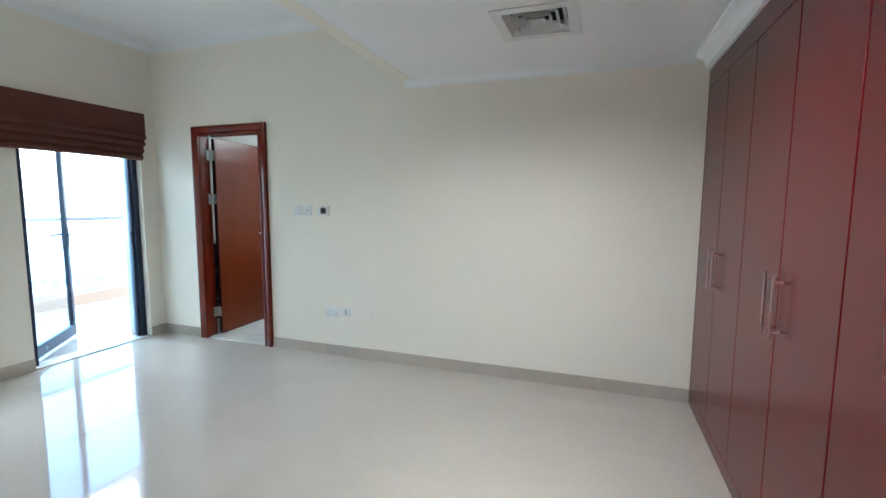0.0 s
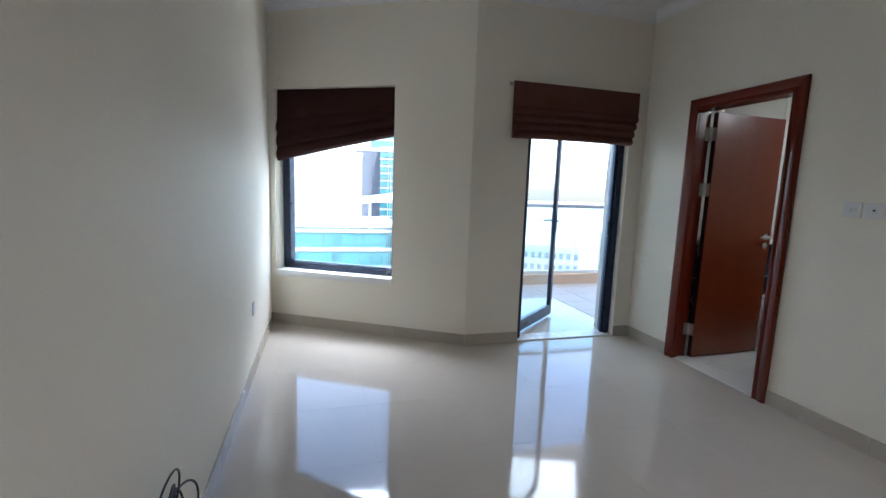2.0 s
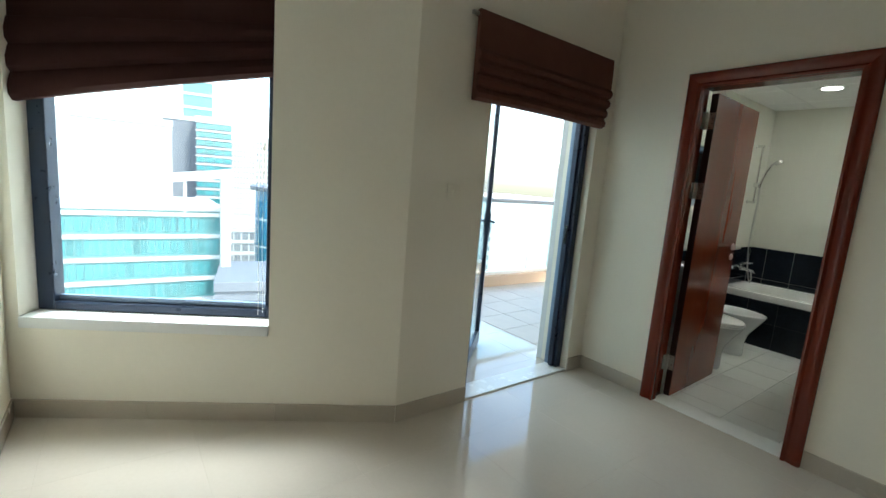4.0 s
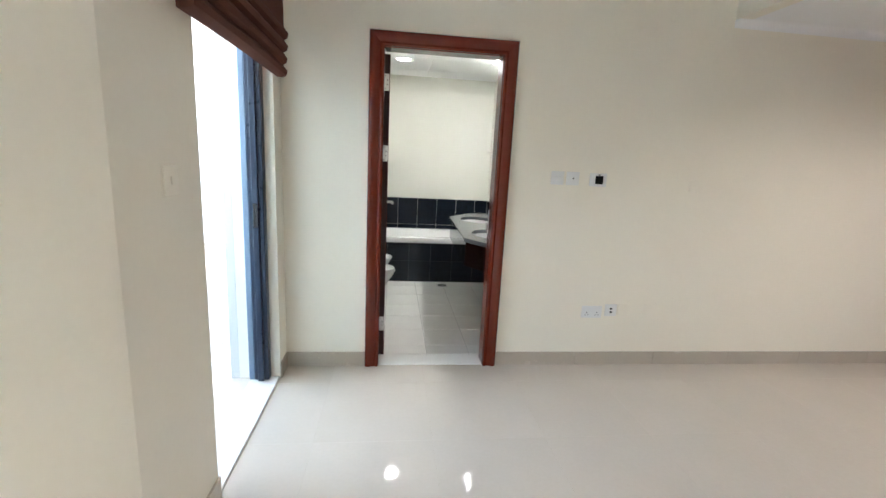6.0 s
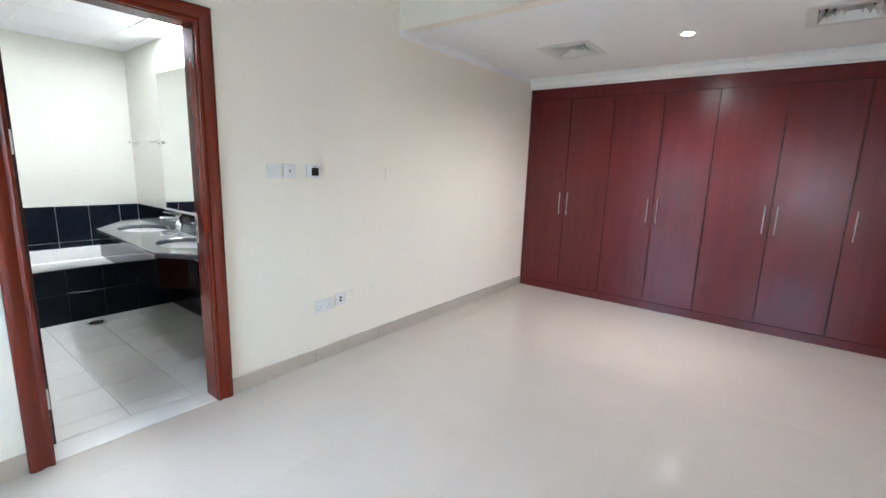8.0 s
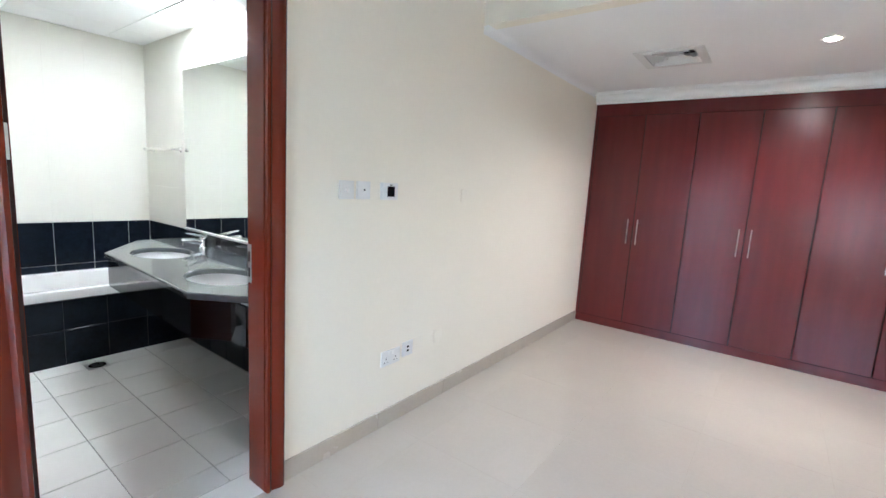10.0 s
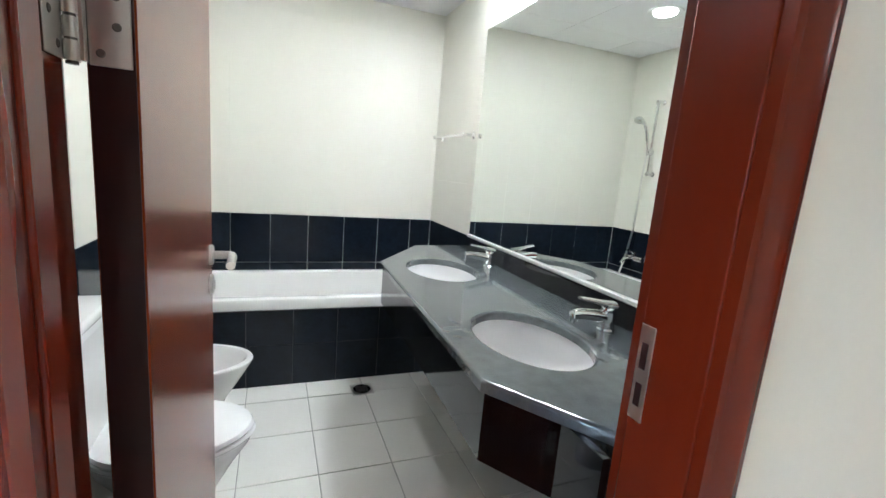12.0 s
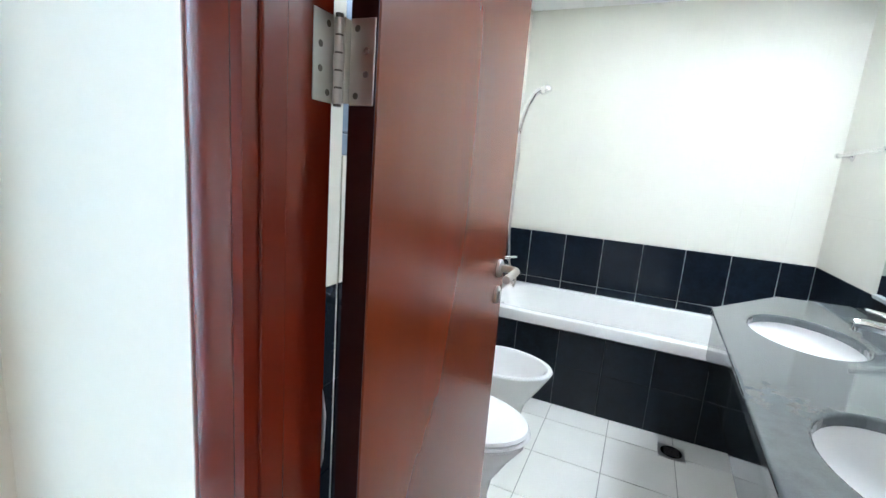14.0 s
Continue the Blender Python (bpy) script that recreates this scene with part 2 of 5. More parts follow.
LAMPN = glow("white_lamp_diffuser", (1.0, 0.98, 0.92), 1.1)


# ---- mesh helpers ----
def box(bm, x0, x1, y0, y1, z0, z1, bevel=0.0, seg=2):
    r = bmesh.ops.create_cube(bm, size=1.0)
    vs = r["verts"]
    for v in vs:
        v.co = Vector(((x0, x1)[v.co.x > 0], (y0, y1)[v.co.y > 0], (z0, z1)[v.co.z > 0]))
    if bevel:
        es = list({e for v in vs for e in v.link_edges})
        bmesh.ops.bevel(bm, geom=es, offset=bevel, segments=seg, affect="EDGES", profile=0.5)
    return bm


def boxed(x0, x1, y0, y1, z0, z1, bevel=0.0, seg=2):
    return box(bmesh.new(), x0, x1, y0, y1, z0, z1, bevel, seg)


def prism(bm, pts, z0, z1, bevel=0.0, seg=2):
    """A polygon of (x, y), raised from z0 to z1."""
    lo = [bm.verts.new((x, y, z0)) for x, y in pts]
    hi = [bm.verts.new((x, y, z1)) for x, y in pts]
    n = len(pts)
    fs = [bm.faces.new(list(reversed(lo))), bm.faces.new(hi)]
    for i in range(n):
        fs.append(bm.faces.new((lo[i], lo[(i + 1) % n], hi[(i + 1) % n], hi[i])))
    bmesh.ops.recalc_face_normals(bm, faces=fs)
    if bevel:
        es = list({e for f in fs for e in f.edges})
        bmesh.ops.bevel(bm, geom=es, offset=bevel, segments=seg, affect="EDGES", profile=0.5)
    return bm


def sweep(bm, profile, path, up=(0, 0, 1), closed_profile=True):
    """A profile of (side, up) carried along a path; side is to the right of the way, corners are mitred."""
    up = Vector(up)
    path = [Vector(p) for p in path]
    rings = []
    for i, p in enumerate(path):
        a = (p - path[i - 1]).normalized() if i else None
        b = (path[i + 1] - p).normalized() if i + 1 < len(path) else None
        sa = a.cross(up) if a else None
        sb = b.cross(up) if b else None
        if sa is None:
            side = sb
        elif sb is None:
            side = sa
        else:
            side = (sa + sb).normalized()
            side = side / max(0.2, side.dot(sb))
        rings.append([bm.verts.new(p + side * u + up * v) for u, v in profile])
    n = len(profile)
    fs = []
    for r, s in zip(rings, rings[1:]):
        for i in range(n if closed_profile else n - 1):
            fs.append(bm.faces.new((r[i], r[(i + 1) % n], s[(i + 1) % n], s[i])))
    if closed_profile:
        fs += [bm.faces.new(rings[0]), bm.faces.new(list(reversed(rings[-1])))]
    bmesh.ops.recalc_face_normals(bm, faces=fs)
    return bm


def tube(bm, path, r, n=10):
    """A round bar along a path."""
    path = [Vector(p) for p in path]
    rings = []
    side = None
    for i, p in enumerate(path):
        d = (path[min(i + 1, len(path) - 1)] - path[max(i - 1, 0)]).normalized()
        if side is None:
            side = d.orthogonal().normalized()
        side = (side - d * side.dot(d)).normalized()
        other = d.cross(side)
        rr = r[i] if isinstance(r, (list, tuple)) else r
        rings.append([bm.verts.new(p + (side * math.cos(2 * math.pi * k / n) + other * math.sin(2 * math.pi * k / n)) * rr) for k in range(n)])
    fs = []
    for a, b in zip(rings, rings[1:]):
        for k in range(n):
            fs.append(bm.faces.new((a[k], a[(k + 1) % n], b[(k + 1) % n], b[k])))
    fs += [bm.faces.new(list(reversed(rings[0]))), bm.faces.new(rings[-1])]
    bmesh.ops.recalc_face_normals(bm, faces=fs)
    return bm


def lathe(bm, profile, n=32, sx=1.0, sy=1.0, centre=(0, 0, 0), squeeze=None):
    """A profile of (radius, z) turned about the upright axis, stretched to an oval."""
    c = Vector(centre)
    rings = []
    for r, z in profile:
        ring = []
        for k in range(n):
            a = 2 * math.pi * k / n
            x, y = math.cos(a) * r * sx, math.sin(a) * r * sy
            if squeeze:
                x, y = squeeze(x, y, z)
            ring.append(bm.verts.new(c + Vector((x, y, z))))
        rings.append(ring)
    fs = []
    for a, b in zip(rings, rings[1:]):
        for k in range(n):
            fs.append(bm.faces.new((a[k], a[(k + 1) % n], b[(k + 1) % n], b[k])))
    fs += [bm.faces.new(list(reversed(rings[0]))), bm.faces.new(rings[-1])]
    bmesh.ops.recalc_face_normals(bm, faces=fs)
    return bm


def moved(bm, m):
    bmesh.ops.transform(bm, matrix=m, verts=bm.verts[:])
    return bm


def smooth_mesh(me, angle=35):
    for p in me.polygons:
        p.use_smooth = p.area < 0.06      # large flat faces keep their own flat normal
    me.set_sharp_from_angle(angle=radians(angle))
    for p in me.polygons:
        if p.area > 0.06:
            for k in p.loop_indices:
                me.edges[me.loops[k].edge_index].use_edge_sharp = True


def part(name, bm, material, parent=None, label="", smooth=True):
    me = bpy.data.meshes.new(name)
    bm.to_mesh(me)
    bm.free()
    me.materials.append(material)
    if smooth:
        smooth_mesh(me)
    ob = new(name, me)
    ob.parent = parent
    if label:
        tagged(ob, label)
    return ob


def thing(name, m, label, category, group=""):
    ob = new(name)
    ob.empty_display_size = 0.1
    ob.matrix_basis = m
    return tagged(ob, label, category, group, "thing")


def structure(name, bm, material, label, category):
    return tagged(part(name, bm, material, None, "", False), label, category, "", "structure")


PIECES = {}


def piece_mesh(name, w, h, thick, edge, material):
    """A flat piece with chamfered edges, its face at z = 0, shared between alike pieces."""
    key = (name, round(w, 4), round(h, 4), material.name)
    if key not in PIECES:
        bm = bmesh.new()
        e = edge
        rings = [[(0, 0, -thick), (w, 0, -thick), (w, h, -thick), (0, h, -thick)], [(0, 0, -e), (w, 0, -e), (w, h, -e), (0, h, -e)],
                 [(e, e, 0), (w - e, e, 0), (w - e, h - e, 0), (e, h - e, 0)]]
        vs = [[bm.verts.new(c) for c in r] for r in rings]
        for a, b in zip(vs, vs[1:]):
            for k in range(4):
                bm.faces.new((a[k], a[(k + 1) % 4], b[(k + 1) % 4], b[k]))
        bm.faces.new(vs[2])
        me = bpy.data.meshes.new(name)
        bm.to_mesh(me)
        bm.free()
        me.materials.append(material)
        PIECES[key] = me
    return PIECES[key]


def lay(parent, name, material, origin, u, v, u_cuts, v_cuts, joint=0.002, thick=0.004, edge=0.0008, skip=None, wobble=0.0):
    """Lays pieces between the cuts; u x v points out of the surface."""
    u, v, o = Vector(u), Vector(v), Vector(origin)
    w = u.cross(v)
    rot = Matrix((u, v, w)).transposed().to_4x4()
    rnd = random.Random(len(PIECES) + int(o.length * 100))
    for a, b in zip(u_cuts, u_cuts[1:]):
        for c, d in zip(v_cuts, v_cuts[1:]):
            if b - a < 0.012 or d - c < 0.012 or (skip and skip((a + b) / 2, (c + d) / 2)):
                continue
            ob = new(name, piece_mesh(name, b - a - joint, d - c - joint, thick, edge, material))
            ob.parent = parent
            ob.matrix_basis = Matrix.Translation(o + u * (a + joint / 2) + v * (c + joint / 2) + w * rnd.uniform(-wobble, wobble)) @ rot


def cuts(lo, hi, step, start=0.0):
    """Cut lines from lo to hi on a grid of the given step."""
    k = math.floor((lo - start) / step) + 1
    out = [lo]
    while start + k * step < hi - 1e-6:
        if start + k * step > lo + 1e-6:
            out.append(start + k * step)
        k += 1
    return out + [hi]

# ---- structure: bedroom ----
CEIL_Z, SOFFIT_Z, SOFFIT_X = 3.0, 2.40, 2.86
BEND = Vector((0.0, -1.70, 0))                 # where the slanted window wall begins
SLANT = Vector((-0.5, -0.866, 0))                # the way along it
OUT = Vector((-0.866, 0.5, 0))                   # out of the room through it
TURN = math.degrees(math.atan2(SLANT.y, SLANT.x))
SLANT_M = Matrix.Translation(BEND) @ Matrix((SLANT, -OUT, Vector((0, 0, 1)))).transposed().to_4x4()   # x along, y into the room
WIN0, WIN1, WIN_Z0, WIN_Z1 = 0.70, 1.90, 0.54, 2.245

floor = structure("floor", boxed(-1.5, 5.9, -5.4, 0.0, -0.2, -0.0006), GROUT, "beige polished porcelain tile floor of an empty bedroom", "floor")


def wall_d():
    bm = bmesh.new()
    box(bm, -0.25, 0.55, 0.0, 0.155, -0.1, 3.1)
    box(bm, 1.43, 5.9, 0.0, 0.155, -0.1, 3.1)
    box(bm, 0.55, 1.43, 0.0, 0.155, 2.13, 3.1)
    return structure("wall_north", bm, PAINT, "cream painted wall with a bathroom doorway", "wall")


wall_d()


def wall_w():
    bm = bmesh.new()
    box(bm, -0.25, 0.0, -0.17, -0.0, -0.1, 3.1)
    box(bm, -0.25, 0.0, -1.70, -1.19, -0.1, 3.1)
    box(bm, -0.25, 0.0, -1.19, -0.17, 2.18, 3.1)
    return structure("wall_west", bm, PAINT, "cream painted wall around the balcony door", "wall")


wall_w()


def wall_slant():
    bm = bmesh.new()
    box(bm, 0.0, WIN0, -0.25, 0.0, -0.1, 3.1)
    box(bm, WIN1, 2.25, -0.25, 0.0, -0.1, 3.1)
    box(bm, WIN0, WIN1, -0.25, 0.0, -0.1, 0.48)
    box(bm, WIN0, WIN1, -0.25, 0.0, WIN_Z1, 3.1)
    return structure("wall_window", moved(bm, SLANT_M), PAINT, "cream painted slanted wall around the window", "wall")


wall_slant()
structure("wall_south", boxed(-1.25, 3.3, -3.58, -3.4, -0.1, 3.1), PAINT, "plain cream painted wall with low sockets", "wall")
structure("wall_entrance_west", boxed(3.14, 3.3, -5.2, -3.58, -0.1, 2.55), PAINT, "cream painted wall of the entrance recess", "wall")
structure("wall_entrance_south", boxed(3.14, 5.9, -5.36, -5.2, -0.1, 2.55), PAINT, "cream painted end wall of the entrance recess", "wall")
structure("wall_entrance_east", boxed(5.06, 5.75, -5.2, -3.42, -0.1, 2.55), PAINT, "cream painted wall beside the wardrobe", "wall")
structure("wall_east", boxed(5.75, 5.9, -5.2, 0.0, -0.1, 3.1), PAINT, "cream painted wall behind the wardrobe", "wall")


def ceiling_main():
    bm = boxed(-1.5, SOFFIT_X + 0.1, -3.58, 0.16, CEIL_Z, CEIL_Z + 0.2)
    return structure("ceiling", bm, CEIL, "white painted high ceiling", "ceiling")


ceiling_main()


def ceiling_low():
    bm = bmesh.new()
    holes = [(3.85, 4.23, -1.07, -0.69), (3.85, 4.23, -2.84, -2.46)]
    xs, ys = [SOFFIT_X, 3.85, 4.23, 5.8], [-5.3, -2.84, -2.46, -1.07, -0.69, 0.02]
    for a, b in zip(xs, xs[1:]):
        for c, d in zip(ys, ys[1:]):
            if not any(abs(a - h[0]) < 1e-6 and abs(c - h[2]) < 1e-6 for h in holes):
                box(bm, a, b, c, d, SOFFIT_Z, SOFFIT_Z + 0.12)
    bmesh.ops.remove_doubles(bm, verts=bm.verts[:], dist=1e-5)
    return structure("ceiling_low", bm, CEIL, "white lowered ceiling over the wardrobe side", "ceiling")


ceiling_low()
structure("soffit_face", boxed(SOFFIT_X - 0.004, SOFFIT_X + 0.09, -3.4, -0.001, SOFFIT_Z - 0.002, CEIL_Z + 0.002), PAINT, "cream upright face of the lowered ceiling", "wall")
structure("roof_over_low_ceiling", boxed(SOFFIT_X + 0.1, 5.9, -5.36, 0.16, 2.75, 2.9), CEIL, "plain slab over the lowered ceiling", "ceiling")


def cornice_profile(h, d):
    pts = [(0, 0), (0, -h), (d * 0.16, -h), (d * 0.16, -h * 0.86), (d * 0.30, -h * 0.80)]
    for k in range(7):
        a = math.pi / 2 * k / 6
        pts.append((d * (0.30 + 0.52 * (1 - math.cos(a))), -h * (0.80 - 0.56 * math.sin(a))))
    return pts + [(d * 0.88, -h * 0.16), (d, -h * 0.14), (d, 0)]


def cove_profile(h):
    return [(0, 0)] + [(h * (1 - math.cos(math.pi / 2 * k / 6)), -h * (1 - math.sin(math.pi / 2 * k / 6))) for k in range(7)]


def cornice(name, path, h, d, z, label, material=None):
    material = material or TRIMW
    bm = sweep(bmesh.new(), cornice_profile(h, d) if material is TRIMW else cove_profile(h), [(x, y, z) for x, y in path])
    return structure(name, bm, material, label, "cornice")


S_CORNER = BEND + SLANT * 1.963
cornice("trim_cornice_high", [(SOFFIT_X - 0.004, -3.4), (S_CORNER.x, -3.4), (BEND.x, BEND.y), (0.0, 0.0), (SOFFIT_X - 0.004, 0.0), (SOFFIT_X - 0.004, -3.4)],
        0.085, 0.085, CEIL_Z, "white plaster cove below the high ceiling", CEIL)
structure("trim_cove", sweep(bmesh.new(), cove_profile(0.05), [(SOFFIT_X - 0.003, 0.0, SOFFIT_Z), (4.975, 0.0, SOFFIT_Z)]), CEIL, "small white cove under the lowered ceiling", "cornice")
cornice("trim_cornice_low", [(5.06, 0.0), (5.06, -3.42)], 0.108, 0.09, SOFFIT_Z, "white moulded plaster cornice above the wardrobe")


def skirting(name, path, label):
    """Tile skirting in lengths of about 0.6 m, with open joints."""
    base = None
    for (x0, y0), (x1, y1) in zip(path, path[1:]):
        a, b = Vector((x0, y0, 0)), Vector((x1, y1, 0))
        d = (b - a).normalized()
        side = d.cross(Vector((0, 0, 1)))
        if base is None:
            base = tagged(new(name), label, "baseboard", "", "structure")
        n = max(1, round((b - a).length / 0.6))
        step = (b - a).length / n
        m = Matrix.Translation(a) @ Matrix((d, side, Vector((0, 0, 1)))).transposed().to_4x4()
        for k in range(n):
            key = ("skirt", round(step, 3))
            if key not in PIECES:
                bm = boxed(0.0006, step - 0.0006, 0.0, 0.011, -0.003, 0.098, 0.002, 1)
                me = bpy.data.meshes.new("skirting_tile")
                bm.to_mesh(me)
                bm.free()
                me.materials.append(SKIRT)
                PIECES[key] = me
            ob = new("skirting_tile", PIECES[key])
            ob.parent = base
            ob.matrix_basis = m @ Matrix.Translation((k * step, 0, 0))
    return base


skirting("baseboard_west", [(S_CORNER.x, -3.4), (BEND.x, BEND.y), (0.0, -1.19)], "beige tile skirting under the window")
skirting("baseboard_corner", [(0.0, -0.17), (0.0, 0.0), (0.522, 0.0)], "beige tile skirting between the balcony door and bathroom door")
skirting("baseboard_north", [(1.428, 0.0), (5.06, 0.0)], "beige tile skirting along the long wall")
skirting("baseboard_south", [(3.3, -3.4), (S_CORNER.x, -3.4)], "beige tile skirting along the plain wall")

# ---- structure: bathroom ----
BX0, BX1, BY0, BY1, BZ = 0.10, 1.92, 0.165, 2.82, 2.40
DADO = 0.92
bath_floor = structure("floor_bathroom", boxed(-0.25, 2.1, 0.0, 3.0, -0.2, -0.004), BGROUT, "white square tile floor of the bathroom", "floor")


def bath_wall(name, boxes, label):
    bm = bmesh.new()
    for b in boxes:
        box(bm, *b)
    return structure(name, bm, WGROUT, label, "wall")


BW = (0.80, 1.55, 1.33, 1.86)      # bathroom window: y from, to, z from, to
wall_bw = bath_wall("wall_bathroom_west", [(-0.25, BX0 - 0.006, 0.16, BW[0], -0.1, 3.1), (-0.25, BX0 - 0.006, BW[1], 2.95, -0.1, 3.1),
                                           (-0.25, BX0 - 0.006, BW[0], BW[1], -0.1, BW[2]), (-0.25, BX0 - 0.006, BW[0], BW[1], BW[3], 3.1)], "tiled bathroom wall with a small window, black below and cream above")
wall_bn = bath_wall("wall_bathroom_north", [(BX0 - 0.006, 2.1, BY1 + 0.006, 3.0, -0.1, 3.1)], "tiled bathroom wall behind the tub, black below and cream above")
wall_be = bath_wall("wall_bathroom_east", [(BX1 + 0.006, 2.1, 0.16, BY1 + 0.006, -0.1, 3.1)], "tiled bathroom wall behind the vanity, black below and cream above")
wall_bs = bath_wall("wall_bathroom_south", [(BX0 - 0.006, 0.55, 0.155, BY0 - 0.004, -0.1, 2.6), (1.43, BX1 + 0.006, 0.155, BY0 - 0.004, -0.1, 2.6), (0.55, 1.43, 0.155, BY0 - 0.004, 2.13, 2.6)], "tiled bathroom wall around the doorway")


def bath_ceiling():
    bm = bmesh.new()
    xs = [BX0 - 0.01, 0.45, 1.05, 1.65, BX1 + 0.01]
    ys = [BY0 - 0.01, 0.63, 1.23, 1.83, 2.43, BY1 + 0.01]
    for a, b in zip(xs, xs[1:]):
        for c, d in zip(ys, ys[1:]):
            if abs(a - 1.65) < 1e-6 and abs(c - 1.23) < 1e-6:
                continue
            box(bm, a + 0.003, b - 0.003, c + 0.003, d - 0.003, BZ, BZ + 0.015, 0.002, 1)
    for x in xs[1:-1]:
        box(bm, x - 0.012, x + 0.012, BY0 - 0.01, BY1 + 0.01, BZ + 0.004, BZ + 0.02)
    for y in ys[1:-1]:
        box(bm, BX0 - 0.01, BX1 + 0.01, y - 0.012, y + 0.012, BZ + 0.0045, BZ + 0.0205)
    return structure("ceiling_bathroom", bm, CEIL, "white suspended tile ceiling of the bathroom", "ceiling")


bath_ceiling()
structure("ceiling_bathroom_slab", boxed(-0.25, 2.1, 0.16, 3.0, 2.75, 2.9), CEIL, "plain slab over the bathroom ceiling", "ceiling")
structure("door_threshold", boxed(0.592, 1.385, -0.004, 0.166, -0.02, 0.004, 0.0015, 1), BFLOOR, "pale tile threshold strip in the bathroom doorway", "threshold")

# ---- balcony ----
structure("balcony_floor", boxed(-2.62, -0.1, -1.35, 4.25, -0.25, -0.034), BGROUT, "beige tiled balcony floor", "floor")
# unseen slab, added to keep sun and sky off the balcony
structure("balcony_ceiling", boxed(-2.65, -0.25, -1.6, 4.4, 2.95, 3.15), RENDERW, "white slab over the balcony, out of view, added to shade it", "ceiling")
structure("balcony_end_wall", boxed(-2.7, -0.25, 4.2, 4.4, -0.25, 2.95), RENDERW, "white rendered wall at the balcony's end", "wall")
# unseen wall, added to stop the window fill lamp spilling through the balcony door
structure("balcony_side_wall", boxed(-2.65, -0.252, -1.60, -1.42, -0.25, 2.948), RENDERW, "white wall out of view, added to block lamp spill on the balcony", "wall")
structure("balcony_door_sill", boxed(-0.17, -0.002, -1.188, -0.172, -0.03, 0.012, 0.003, 1), MARBLE, "pale marble sill under the balcony door", "sill")
structure("balcony_pier", boxed(-0.30, -0.251, -0.17, 2.95, -0.1, 3.1), RENDERW, "white rendered outer wall beside the balcony door", "wall")
kerb = structure("balcony_kerb", boxed(-2.55, -2.40, -1.35, 4.2, -0.2, 0.12, 0.012, 2), KERBM, "low peach rendered kerb under the glass railing", "kerb")


def balcony_railing():
    t = thing("balcony_railing", pose(-2.475, -1.3, 0.12), "clear glass balcony railing with a grey metal handrail", "railing")
    part("handrail", tube(bmesh.new(), [(0, 0, 1.05), (0, 5.5, 1.05)], 0.03, 14), RAILM, t, "round grey metal handrail")
    part("bottom_channel", boxed(-0.02, 0.02, 0, 5.5, -0.002, 0.05, 0.004, 1), STEEL, t)
    for k in range(5):
        g = part("pane", boxed(-0.006, 0.006, k * 1.1 + 0.01, k * 1.1 + 1.09, 0.035, 1.03), RAILGLASS, t, "clear glass pane")
        g.visible_shadow = False
    for k in range(6):
        part("post", boxed(-0.012, 0.012, k * 1.1 - 0.005 - 0.012 * (k == 5), k * 1.1 + 0.005 + 0.012 * (k == 0), 0, 1.03), STEEL, t)
    return t


balcony_railing()


# ---- openings ----
def balcony_door():
    """Dark aluminium frame in the wall and a glass leaf that stands open outwards."""
    t = tagged(new("door_balcony"), "dark blue aluminium balcony door, its glass leaf open outwards", "door", "", "structure")
    x0, x1, y0, y1, h = -0.14, -0.055, -1.188, -0.172, 2.178
    bm = bmesh.new()
    box(bm, x0, x1, y0, y0 + 0.055, 0.013, h, 0.004, 1)
    part("door_frame", bm, ALU, t)
    bm = bmesh.new()
    box(bm, x0, x1, y1 - 0.055, y1, 0.013, h, 0.004, 1)
    box(bm, x0 + 0.025, x1 - 0.025, y1 - 0.075, y1 - 0.054, 0.013, h, 0.003, 1)
    part("door_frame", bm, ALU, t)
    part("frame_trim", boxed(x0 - 0.035, x0 - 0.001, y1 - 0.05, y1, 0.013, h, 0.003, 1), ALUL, t, "pale blue outer frame strip")
    part("head_frame", boxed(x0, x1, y0 + 0.056, y1 - 0.056, h - 0.06, h, 0.004, 1), ALU, t)
    part("strike_plate", boxed(x0 + 0.03, x0 + 0.055, y1 - 0.0775, y1 - 0.0755, 0.98, 1.12, 0.001, 1), BLACKP, t, "black lock plate")
    leaf = new("door_leaf")
    leaf.parent = t
    w, lh = 0.90, 2.08
    leaf.matrix_basis = pose(x0 - 0.02, y0 + 0.045, 0.025, 0, 0, 130)
    bm = bmesh.new()
    s = 0.055
    box(bm, 0, s, -0.02, 0.02, 0, lh, 0.003, 1)
    box(bm, w - s, w, -0.02, 0.02, 0, lh, 0.003, 1)
    box(bm, s, w - s, -0.02, 0.02, 0, 0.11, 0.003, 1)
    box(bm, s, w - s, -0.02, 0.02, lh - s, lh, 0.003, 1)
    part("leaf_frame", bm, ALU, leaf)
    g = part("pane", boxed(s - 0.005, w - s + 0.005, -0.004, 0.004, 0.105, lh - s + 0.005), GLASS, leaf)
    g.visible_shadow = False
    for sgn in (1, -1):
        bm = bmesh.new()
        box(bm, w - 0.042, w - 0.012, *sorted((sgn * 0.0205, sgn * 0.028)), 0.93, 1.12, 0.002, 1)
        tube(bm, [(w - 0.027, sgn * 0.026, 1.05), (w - 0.027, sgn * 0.062, 1.05), (w - 0.05, sgn * 0.068, 1.05), (w - 0.15, sgn * 0.068, 1.05)], 0.009, 10)
        part("handle", bm, ALU, leaf, "dark lever handle on a narrow plate")
    return t


balcony_door()


